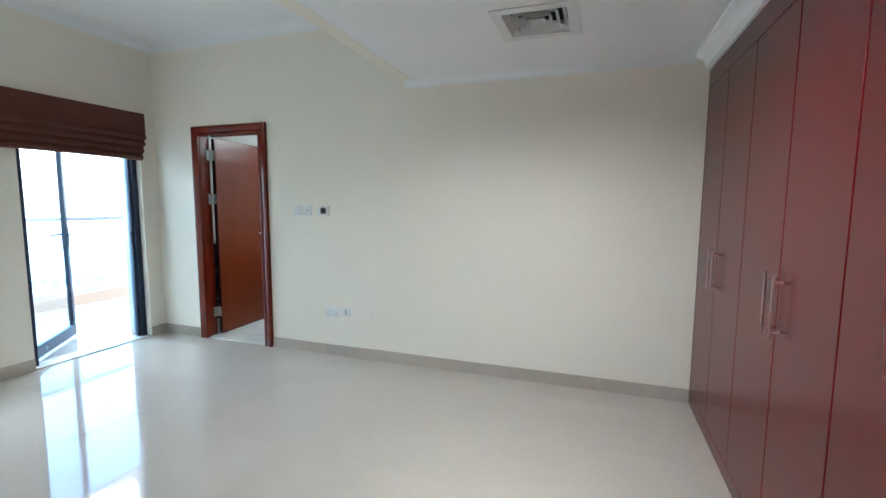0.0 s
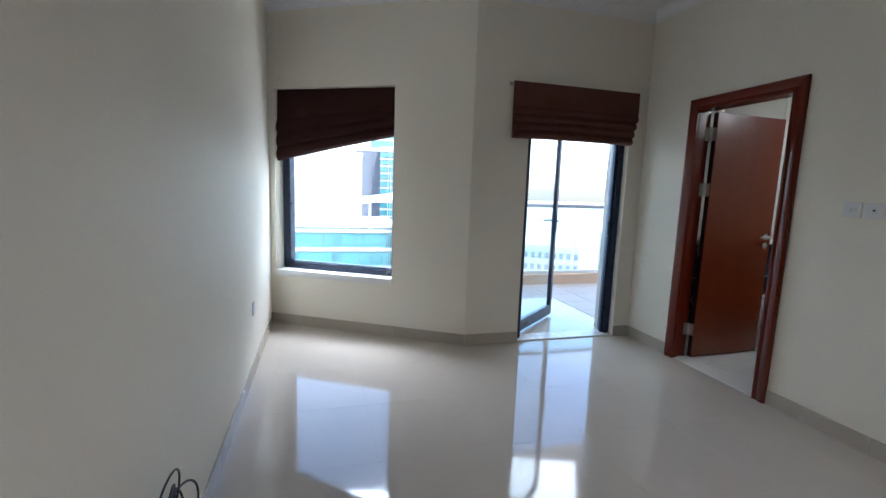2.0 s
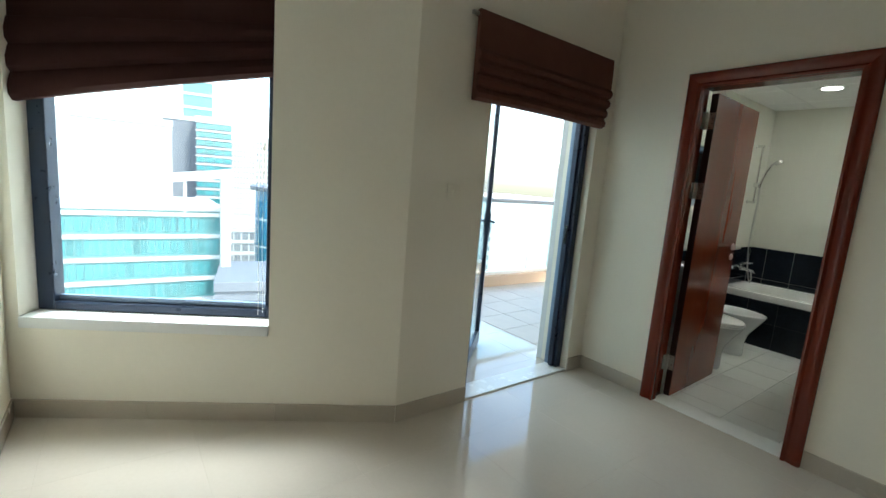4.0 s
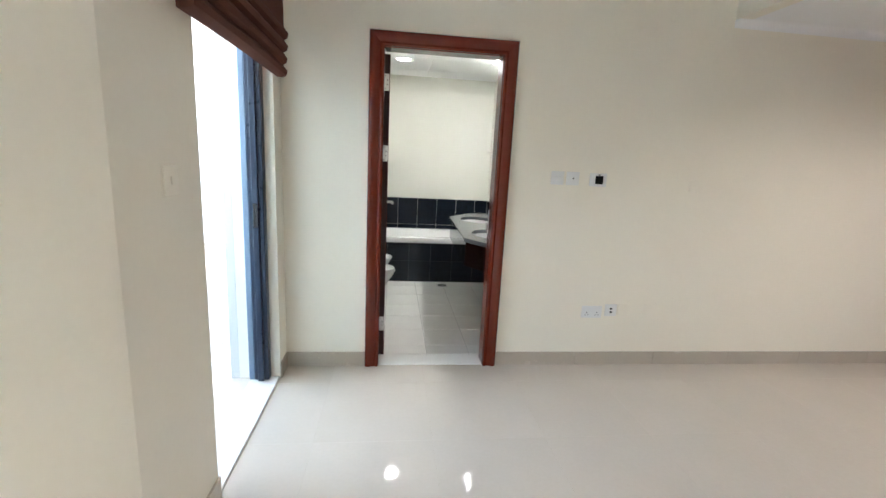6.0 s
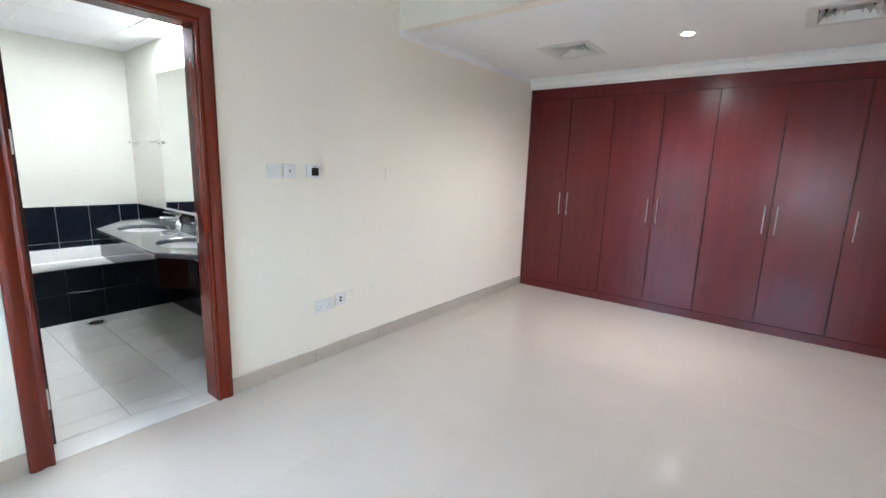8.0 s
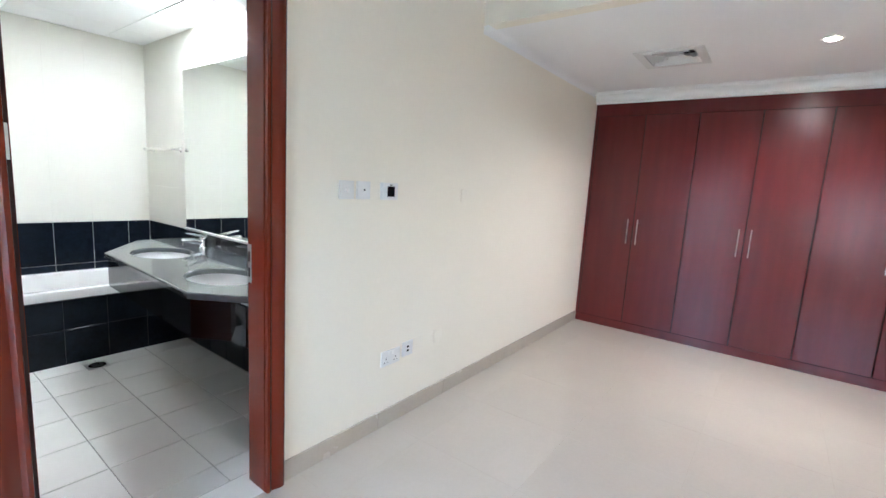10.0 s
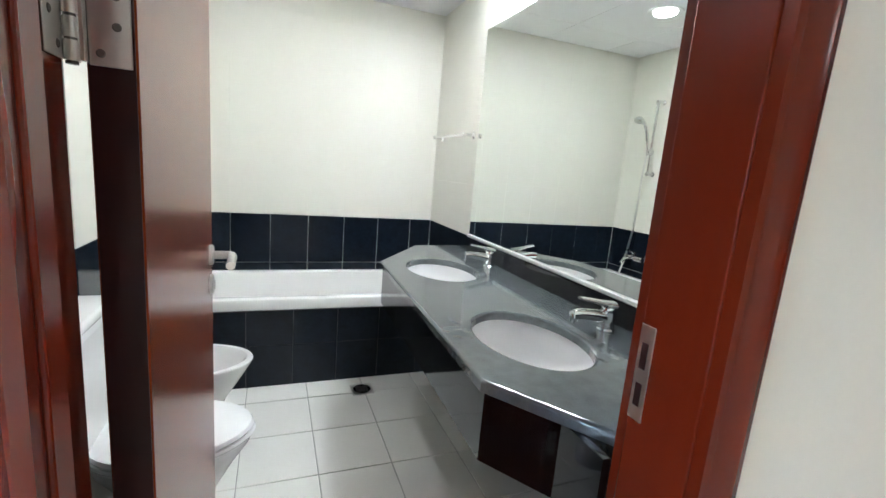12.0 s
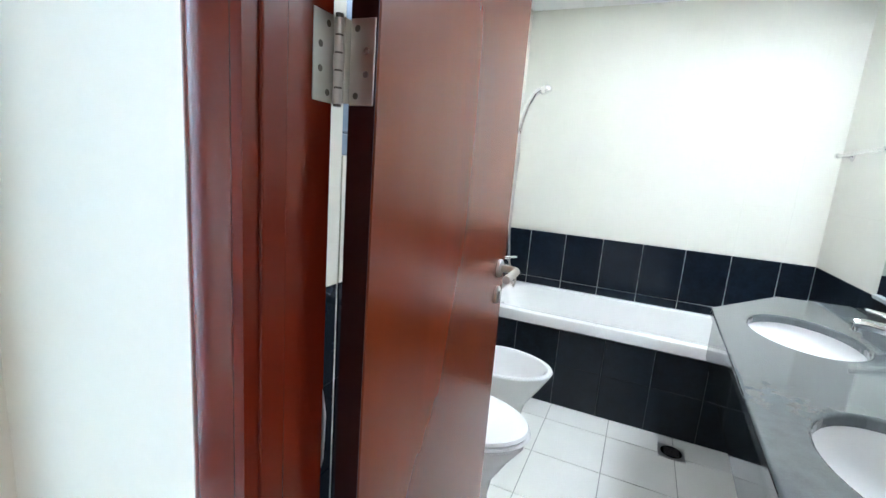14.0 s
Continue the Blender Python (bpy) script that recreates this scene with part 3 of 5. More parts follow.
def window_bedroom():
    t = tagged(new("window_1"), "large fixed window in a dark blue aluminium frame with a white sill", "window", "", "structure")
    t.matrix_basis = SLANT_M
    a, b, y0, y1 = WIN0 + 0.002, WIN1 - 0.002, -0.20, -0.12
    part("window_sill", boxed(WIN0 + 0.002, WIN1 - 0.002, -0.248, 0.012, 0.482, WIN_Z0, 0.004, 2), TRIMW, t, "white painted sill")
    s = 0.05
    part("window_frame", boxed(a, a + s, y0, y1, WIN_Z0, WIN_Z1 - 0.002, 0.004, 1), ALU, t)
    part("window_frame", boxed(b - s - 0.03, b, y0, y1, WIN_Z0, WIN_Z1 - 0.002, 0.004, 1), ALU, t)
    part("window_frame", boxed(a + s, b - s - 0.03, y0, y1, WIN_Z0 + 0.001, WIN_Z0 + 0.045, 0.004, 1), ALU, t)
    part("window_frame", boxed(a + s, b - s - 0.03, y0, y1, WIN_Z1 - s, WIN_Z1 - 0.002, 0.004, 1), ALU, t)
    part("glazing_bead", boxed(a + s, b - s - 0.03, y0 + 0.02, y0 + 0.045, WIN_Z0 + 0.046, WIN_Z0 + 0.075, 0.003, 1), ALUL, t, "pale blue inner bead")
    g = part("pane", boxed(a + s - 0.005, b - s - 0.025, y0 + 0.028, y0 + 0.036, WIN_Z0 + 0.04, WIN_Z1 - s + 0.005), GLASS, t)
    g.visible_shadow = False
    return t


window_bedroom()


def bathroom_window():
    t = tagged(new("window_2"), "small bathroom window in a grey aluminium frame", "window", "", "structure")
    y0, y1, z0, z1 = BW
    s = 0.05
    for a, b, c, d in ((y0, y1, z0, z0 + 0.07), (y0, y1, z1 - s, z1), (y0, y0 + s, z0 + 0.07, z1 - s), (y1 - s, y1, z0 + 0.07, z1 - s)):
        part("window_frame", boxed(-0.02, 0.09, a + 0.002, b - 0.002, c + 0.002, d - 0.002, 0.004, 1), ALUL, t)
    part("window_rail", boxed(0.0, 0.075, y0 + s, y1 - s, z0 + 0.0705, z0 + 0.115, 0.004, 1), ALUL, t)
    g = part("pane", boxed(0.03, 0.036, y0 + s - 0.004, y1 - s + 0.004, z0 + 0.10, z1 - s + 0.004), FROST, t)
    g.visible_shadow = False
    return t


bathroom_window()

STOP_L, STOP_R, DOOR_H = 0.614, 1.345, 2.065


def bath_doorway():
    """Stained timber lining and moulded casing round the bathroom doorway."""
    t = tagged(new("door_1"), "cherry stained wooden doorway with moulded casing and an inward open leaf", "door", "", "structure")
    for name, x0, x1, xs0, xs1, yd in (("jamb", 0.55, 0.590, 0.55, STOP_L, 0.03), ("jamb", 1.385, 1.43, STOP_R, 1.43, 0.118)):
        bm = bmesh.new()
        box(bm, xs0, xs1, -0.006, yd, 0.0, DOOR_H + 0.06, 0.003, 2)
        box(bm, x0, x1, yd + 0.001, 0.131 if xs1 == STOP_L else 0.175, 0.0, DOOR_H + 0.06, 0.002, 1)
        part(name, bm, CASEW, t)
    bm = bmesh.new()
    box(bm, STOP_L, STOP_R, -0.006, 0.118, DOOR_H, DOOR_H + 0.06, 0.004, 2)
    box(bm, 0.592, 1.385, 0.119, 0.175, DOOR_H + 0.03, DOOR_H + 0.06, 0.002, 1)
    part("head_jamb", bm, CASEW, t)
    prof = [(0.0, 0.0), (0.0, 0.020), (0.012, 0.022), (0.020, 0.017), (0.024, 0.013), (0.030, 0.0145), (0.046, 0.021), (0.060, 0.0245),
            (0.074, 0.0245), (0.083, 0.020), (0.088, 0.012), (0.088, 0.0)]
    # profile: distance outwards from the opening, and depth into the room
    x0, x1, z1 = STOP_L - 0.004, STOP_R + 0.004, DOOR_H + 0.004

    def casing(points, outward):
        bm = bmesh.new()
        rings = []
        for p, o in zip(points, outward):
            rings.append([bm.verts.new((p[0] + o[0] * u, -0.0062 - d, p[1] + o[1] * u)) for u, d in prof])
        fs = []
        for r, s in zip(rings, rings[1:]):
            for i in range(len(prof)):
                fs.append(bm.faces.new((r[i], r[(i + 1) % len(prof)], s[(i + 1) % len(prof)], s[i])))
        fs += [bm.faces.new(rings[0]), bm.faces.new(list(reversed(rings[-1])))]
        bmesh.ops.recalc_face_normals(bm, faces=fs)
        return bm

    part("casing", casing([(x0, 0.0), (x0, z1)], [(-1, 0), (-1, 1)]), CASEW, t)
    part("casing", casing([(x1, 0.0), (x1, z1)], [(1, 0), (1, 1)]), CASEW, t)
    part("casing", casing([(x0, z1), (x1, z1)], [(-1, 1), (1, 1)]), CASEW, t)
    for x in (x0 - 0.088, x1):
        part("casing_back", boxed(x + 0.004, x + 0.084, -0.0061, 0.0, 0.0, z1 + 0.084), CASEW, t)
    part("casing_back", boxed(x0, x1, -0.0061, -0.0001, z1 + 0.0045, z1 + 0.084), CASEW, t)
    # strike plate on the lock jamb
    bm = bmesh.new()
    for a, b, c, d in ((0.122, 0.150, 1.075, 1.10), (0.122, 0.150, 0.925, 0.945), (0.122, 0.150, 1.0, 1.02), (0.122, 0.130, 0.944, 1.076), (0.143, 0.150, 0.944, 1.076)):
        box(bm, 1.3822, 1.3848, a, b, c, d)
    sp = part("strike_plate", bm, STEEL, t, "steel strike plate with two openings")
    part("strike_lip", boxed(STOP_R - 0.0015, STOP_R - 0.0002, 0.088, 0.117, 0.93, 1.095, 0.0005, 1), STEEL, t)
    part("strike_hole", boxed(STOP_R - 0.0022, STOP_R - 0.0016, 0.097, 0.110, 1.02, 1.065), DARKW, t)
    part("strike_hole", boxed(STOP_R - 0.0022, STOP_R - 0.0016, 0.097, 0.110, 0.955, 0.995), DARKW, t)
    # the leaf
    leaf = new("door_leaf")
    leaf.parent = t
    leaf.matrix_basis = pose(0.647, 0.146, 0.008, 0, 0, 91.8)
    w, lh = 0.745, 2.05
    part("leaf_panel", boxed(0.0, w, 0.0, 0.043, 0.0, lh, 0.002, 1), DOORW, leaf, "flush cherry veneer door panel")
    part("hinge_edge", boxed(-0.0012, -0.0002, 0.002, 0.041, 0.002, lh - 0.002), DARKW, leaf, "very dark red-brown door edge")
    for sgn, y in ((-1, 0.0), (1, 0.043)):
        bm = bmesh.new()
        lathe(bm, [(0.004, 0.0), (0.026, 0.0), (0.026, 0.006), (0.023, 0.009), (0.010, 0.009), (0.010, 0.0095)], 28)
        moved(bm, pose(w - 0.06, y, 1.045, 90 if sgn < 0 else -90))
        tube(bm, [(w - 0.06, y + sgn * 0.006, 1.045), (w - 0.06, y + sgn * 0.036, 1.045), (w - 0.062, y + sgn * 0.046, 1.045), (w - 0.070, y + sgn * 0.052, 1.045),
                  (w - 0.085, y + sgn * 0.054, 1.045), (w - 0.185, y + sgn * 0.054, 1.045)], 0.0105, 14)
        part("handle", bm, STEEL, leaf, "brushed steel lever handle")
        bm = bmesh.new()
        lathe(bm, [(0.004, 0.0), (0.025, 0.0), (0.025, 0.006), (0.022, 0.008), (0.004, 0.008)], 28)
        box(bm, -0.005, 0.005, -0.014, 0.012, 0.008, 0.0125, 0.002, 1)
        moved(bm, pose(w - 0.06, y, 0.968, 90 if sgn < 0 else -90))
        part("key_rose", bm, STEEL, leaf, "round steel keyhole rose")
    for z in (0.24, 1.432, 1.88):
        bm = bmesh.new()
        box(bm, -0.0032, -0.0013, 0.004, 0.040, z - 0.052, z + 0.052, 0.001, 1)
        part("hinge_plate", bm, STEEL, leaf, "steel hinge plate with four screws")
        bm = bmesh.new()
        for k in range(5):
            tube(bm, [(-0.013, 0.050, z - 0.052 + k * 0.0208), (-0.013, 0.050, z - 0.052 + k * 0.0208 + 0.0182)], 0.0068 if k % 2 == 0 else 0.0062, 12)
        box(bm, -0.0135, -0.0015, 0.0405, 0.0435, z - 0.05, z + 0.05)
        part("hinge_knuckle", bm, STEEL, leaf)
        part("hinge_pin", tube(bmesh.new(), [(-0.013, 0.050, z - 0.055), (-0.013, 0.050, z + 0.055)], 0.0052, 10), SCREW, leaf, "dull dark metal hinge pin")
        bm = bmesh.new()
        for dz, dy in ((-0.040, 0.030), (-0.014, 0.016), (0.014, 0.016), (0.040, 0.030)):
            lathe(bm, [(0.0005, 0.0), (0.0042, 0.0), (0.0030, 0.0008), (0.0005, 0.0006)], 12, centre=(0, 0, 0))
            for v in bm.verts[-48:]:
                v.co = Vector((-0.0033 - v.co.z, dy + v.co.x, z + dz + v.co.y))
        part("hinge_screws", bm, SCREW, leaf)
        # the hinge's other wing lies on the jamb
        bm = boxed(0.5902, 0.592, 0.092, 0.129, z + 0.008 - 0.052, z + 0.008 + 0.052, 0.0006, 1)
        jp = part("jamb_hinge_plate", bm, STEEL, t, "steel hinge plate on the jamb")
        for dz, dy in ((-0.040, 0.118), (-0.014, 0.104), (0.014, 0.104), (0.040, 0.118)):
            part("screw", moved(lathe(bmesh.new(), [(0.0005, 0.0006), (0.0030, 0.0008), (0.0042, 0.0), (0.0005, 0.0)], 12), pose(0.5921, dy, z + 0.008 + dz, 0, 90, 0)), SCREW, jp)
    return t


bath_doorway()


# ---- things: bedroom ----
def wardrobe():
    """Built-in wardrobe of seven flush doors with bar handles."""
    t = thing("wardrobe", pose(5.06, 0.0, 0.0), "built-in mahogany lacquered wardrobe with flush doors and slim bar handles", "wardrobe")
    part("carcass", boxed(0.03, 0.685, -3.415, -0.004, 0.06, 2.29), DARKW, t)
    part("plinth", boxed(0.0, 0.03, -3.415, -0.004, 0.0, 0.083, 0.002, 1), MAHOG, t)
    part("top_rail", boxed(0.0, 0.03, -3.415, -0.004, 2.172, 2.292, 0.002, 1), MAHOG, t)
    part("side_stile", boxed(0.0, 0.03, -0.030, -0.004, 0.085, 2.170, 0.002, 1), MAHOG, t)
    lines = [-0.032, -0.497, -0.961, -1.434, -1.893, -2.394, -2.895, -3.39]
    for k, (a, b) in enumerate(zip(lines, lines[1:])):
        d = part("cabinet_door", boxed(0.0, 0.022, b + 0.0036, a - 0.0036, 0.086, 2.169, 0.0025, 2), MAHOG, t)
        if k == 6:
            hy = a - 0.055
        else:
            hy = (b + 0.045) if k % 2 == 0 else (a - 0.045)
        bm = bmesh.new()
        tube(bm, [(-0.032, hy, 0.905), (-0.032, hy, 1.155)], 0.0055, 12)
        for z in (0.93, 1.12):
            tube(bm, [(-0.032, hy, z), (0.001, hy, z)], 0.005, 10)
        part("handle", bm, STEEL_WOODREFL, d, "satin metal bar handle, tinted red for the reflected wood")
    return t


wardrobe()


def air_vent():
    t = thing("ceiling_vent", pose(4.04, -0.88, SOFFIT_Z), "white square four-way ceiling air vent", "air vent", "ceiling vents")
    bm = bmesh.new()
    o, i = 0.225, 0.165
    for s in ((-o, o, -o, -i), (-o, o, i, o), (-o, -i, -i, i), (i, o, -i, i)):
        box(bm, *s, -0.008, -0.0005, 0.002, 1)
    part("frame", bm, VENTM, t)
    part("backing", boxed(-0.185, 0.185, -0.185, 0.185, 0.07, 0.08), DARKIN, t, "dark duct opening")
    for k in range(4):
        a = 0.160 - k * 0.038
        c = a - 0.024
        bm = bmesh.new()
        lo = [bm.verts.new((x * a, y * a, -0.004)) for x, y in ((-1, -1), (1, -1), (1, 1), (-1, 1))]
        hi = [bm.verts.new((x * c, y * c, 0.028)) for x, y in ((-1, -1), (1, -1), (1, 1), (-1, 1))]
        lo2 = [bm.verts.new((v.co.x, v.co.y, v.co.z + 0.003)) for v in lo]
        hi2 = [bm.verts.new((v.co.x, v.co.y, v.co.z + 0.003)) for v in hi]
        for p, q in ((lo, hi), (hi2, lo2), (lo2, lo), (hi, hi2)):
            for n in range(4):
                bm.faces.new((p[n], p[(n + 1) % 4], q[(n + 1) % 4], q[n]))
        bmesh.ops.recalc_face_normals(bm, faces=bm.faces[:])
        part("slat", bm, VENTM, t)
    return t


vent = air_vent()
copy_thing(vent, pose(4.04, -2.65, SOFFIT_Z))


def downlight(x, y, z, r, lens, label, name="ceiling_downlight"):
    t = thing(name, pose(x, y, z), label, "downlight")
    part("rim", lathe(bmesh.new(), [(r * 0.8, -0.001), (r * 1.25, -0.001), (r * 1.2, -0.006), (r * 1.0, -0.007), (r * 0.86, -0.003)], 32), TRIMW, t)
    part("lens", lathe(bmesh.new(), [(0.001, -0.011), (r * 0.5, -0.0095), (r * 0.84, -0.004), (r * 0.84, -0.001), (0.001, -0.001)], 32), lens, t, "glowing lamp glass")
    return t


downlight(4.01, -1.76, SOFFIT_Z, 0.045, LAMPW, "small warm recessed spotlight, switched on")
downlight(0.76, 1.92, BZ, 0.085, LAMPN, "round recessed bathroom downlight, switched on")


def panel_light():
    t = thing("ceiling_panel_light", pose(1.78, 1.53, BZ), "rectangular white ceiling light panel above the vanity, switched on", "ceiling light")
    bm = bmesh.new()
    for s in ((-0.128, 0.128, -0.298, -0.285), (-0.128, 0.128, 0.285, 0.298), (-0.128, -0.117, -0.285, 0.285), (0.117, 0.128, -0.285, 0.285)):
        box(bm, *s, -0.004, 0.012)
    part("frame", bm, VENTM, t)
    part("diffuser", boxed(-0.117, 0.117, -0.285, 0.285, 0.0, 0.006), LAMPN, t, "glowing white diffuser")
    return t


panel_light()


def roman_blind(name, m, width, drop, folds, fab, label, taper=0.014, lift=0.0):
    """Gathered fabric blind: a flat top and stacked folds, each a little shorter than the one above."""
    t = thing(name, m, label, "roman blind")
    flat = drop * 0.42
    bm = box(bmesh.new(), 0.0, width, 0.012, 0.05, -0.03, 0.0, 0.003, 1)
    part("head_rail", bm, fab, t)
    bm = bmesh.new()
    n = 24
    rows = [(0.052, 0.002), (0.056, -flat * 0.5), (0.058, -flat)]
    for j in range(folds):
        z0 = -flat - (drop - flat) * j / folds
        z1 = -flat - (drop - flat) * (j + 1) / folds
        rows += [(0.066, z0 - 0.004), (0.084, z0 + (z1 - z0) * 0.45), (0.080, z0 + (z1 - z0) * 0.8), (0.060, z1 + 0.002)]
    rings = []
    for k, (y, z) in enumerate(rows):
        step = max(0, (k - 3) // 4 + 1) if k >= 3 else 0
        ring = []
        for i in range(n + 1):
            u = i / n
            x = taper * step + u * (width - taper * step)
            sag = 0.006 * math.sin(math.pi * u) + lift * (1 - u)
            wob = 0.003 * noise.noise(Vector((u * 7, k * 1.7, drop)))
            ring.append((x, y + wob, z + sag * (-z / drop)))
        rings.append(ring)
    front = [[bm.verts.new(p) for p in r] for r in rings]
    back = [[bm.verts.new((p[0], 0.030, p[2])) for p in r] for r in rings]
    for a, b in zip(front, front[1:]):
        for i in range(n):
            bm.faces.new((a[i], a[i + 1], b[i + 1], b[i]))
    for a, b in zip(back, back[1:]):
        for i in range(n):
            bm.faces.new((a[i + 1], a[i], b[i], b[i + 1]))
    for k in range(len(rings) - 1):
        for i in (0, n):
            q = (front[k][i], front[k + 1][i], back[k + 1][i], back[k][i])
            bm.faces.new(q if i == 0 else tuple(reversed(q)))
    for a, b in ((front[0], back[0]), (front[-1], back[-1])):
        for i in range(n):
            bm.faces.new((a[i], b[i], b[i + 1], a[i + 1]))
    bmesh.ops.recalc_face_normals(bm, faces=bm.faces[:])
    part("fabric", bm, fab, t)
    return t


# blind frames: x along the wall, y into the room, z up
BLIND_M = pose(0.0, -0.14, 2.285, 0, 0, -90)
bl = roman_blind("roman_blind", BLIND_M, 1.225, 0.465, 4, FABRIC, "gathered brown fabric roman blind above the balcony door")
part("bracket", tube(bmesh.new(), [(1.221, 0.03, -0.02), (1.26, 0.03, -0.02)], 0.012, 10), STEEL, bl)
bl2 = roman_blind("roman_blind", SLANT_M @ pose(WIN0 + 0.012, -0.105, WIN_Z1 - 0.006), WIN1 - WIN0 + 0.02, 0.66, 3, FABRIC_SHADED,
                  "brown fabric roman blind, darkened for backlight, hanging crooked over the window", 0.0, 0.24)
part("bracket", boxed(WIN1 - WIN0 + 0.022, WIN1 - WIN0 + 0.03, 0.0, 0.09, -0.30, -0.005, 0.003, 1), PLASTIC, bl2, "white side bracket")


def blind_cords():
    t = thing("blind_cord", SLANT_M @ pose(WIN0 + 0.06, -0.085, 0.0), "thin white pull cords hanging beside the window", "blind cord")
    for k, (dx, z) in enumerate(((0.0, 0.58), (0.022, 0.57))):
        pts = [(dx + 0.004 * math.sin(i * 0.8 + k), 0.003 * math.cos(i * 1.1), WIN_Z1 - 0.06 - (WIN_Z1 - 0.06 - z) * i / 14) for i in range(15)]
        part("cord", tube(bmesh.new(), pts, 0.0016, 6), PLASTIC, t)
    part("toggle", lathe(bmesh.new(), [(0.002, 0.0), (0.006, 0.004), (0.005, 0.02), (0.002, 0.03)], 12, centre=(0.0, 0.0, 1.45)), STEEL, t, "small metal toggle")
    return t


blind_cords()


def plate(name, x, z, w, h, label, category, face=PLASTIC, depth=0.009):
    """A wall plate on the north wall; local y points out of the wall."""
    t = thing(name, pose(x, 0, z, 0, 0, 180), label, category)
    part("cover", boxed(-w / 2, w / 2, 0.0, depth, -h / 2, h / 2, 0.0025, 2), face, t)
    return t


def rocker(t, x, z=0.0, w=0.018, h=0.026, m=PLASTIC):
    return part("rocker", moved(boxed(-w / 2, w / 2, 0.0, 0.006, -h / 2, h / 2, 0.0015, 2), Matrix.Translation((x, 0.0075, z)) @ pose(0, 0, 0, 4)), m, t)


def socket_holes(t, x, z):
    bm = bmesh.new()
    box(bm, x - 0.0025, x + 0.0025, 0.0088, 0.0094, z + 0.004, z + 0.013)
    for s in (-1, 1):
        box(bm, x + s * 0.011 - 0.0035, x + s * 0.011 + 0.0035, 0.0088, 0.0094, z - 0.012, z - 0.008)
    part("socket_holes", bm, BLACKP, t)


t = plate("light_switch", 1.768, 1.338, 0.088, 0.088, "white two-gang light switch plate on the cream wall", "switch")
rocker(t, -0.011)
rocker(t, 0.011)
t = plate("light_switch", 1.874, 1.338, 0.088, 0.088, "white switch plate with a small dark indicator", "switch")
rocker(t, 0.0)
part("indicator", lathe(bmesh.new(), [(0.001, 0.0), (0.005, 0.0), (0.005, 0.002), (0.001, 0.002)], 14), BLACKP, t).matrix_basis = pose(0.0, 0.0135, 0.002, -90)
t = plate("thermostat", 2.049, 1.337, 0.112, 0.088, "white wall thermostat with a dark display", "thermostat", depth=0.022)
part("display", boxed(-0.030, 0.024, 0.0222, 0.0235, -0.027, 0.026, 0.0008, 1), SCREEN, t, "dark square display")
part("dial_marks", boxed(-0.010, 0.006, 0.0222, 0.0236, 0.031, 0.036), BLACKP, t)
t = plate("wall_socket", 2.120, 0.405, 0.150, 0.088, "white double wall socket low on the cream wall", "socket")
for x in (-0.038, 0.038):
    socket_holes(t, x, -0.012)
    rocker(t, x * 0.42, 0.026, 0.011, 0.016)
t = plate("wall_socket", 2.262, 0.418, 0.088, 0.088, "white single data socket low on the cream wall", "socket")
for z in (-0.012, 0.012):
    part("port", boxed(-0.009, 0.009, 0.0088, 0.0096, z - 0.006, z + 0.006), BLACKP, t)
t = plate("blank_plate", 2.350, 0.425, 0.075, 0.080, "painted blank cover plate low on the cream wall", "cover plate", PAINT, 0.006)
t = plate("blank_plate", 2.555, 0.425, 0.085, 0.085, "painted blank cover plate low on the cream wall", "cover plate", PAINT, 0.006)
t = plate("blank_plate", 2.748, 1.325, 0.060, 0.080, "painted blank cover plate beside the thermostat", "cover plate", PAINT, 0.006)


t = thing("light_switch", pose(0.0, -1.415, 1.315, 0, 0, -90), "cream painted switch plate beside the balcony door", "switch")
part("cover", boxed(-0.044, 0.044, 0.0, 0.008, -0.044, 0.044, 0.0025, 2), PAINT, t)
rocker(t, 0.0, 0.0, 0.018, 0.026, PAINT)


def south_socket(x, z, label):
    t = thing("wall_socket", pose(x, -3.4, z), label, "socket")
    part("cover", boxed(-0.044, 0.044, 0.0, 0.010, -0.044, 0.044, 0.0025, 2), PLASTIC, t)
    socket_holes(t, 0.0, -0.006)
    return t


south_socket(0.25, 0.475, "white single wall socket under the window end")
south_socket(2.44, 0.52, "white single wall socket with a cable coiled below")


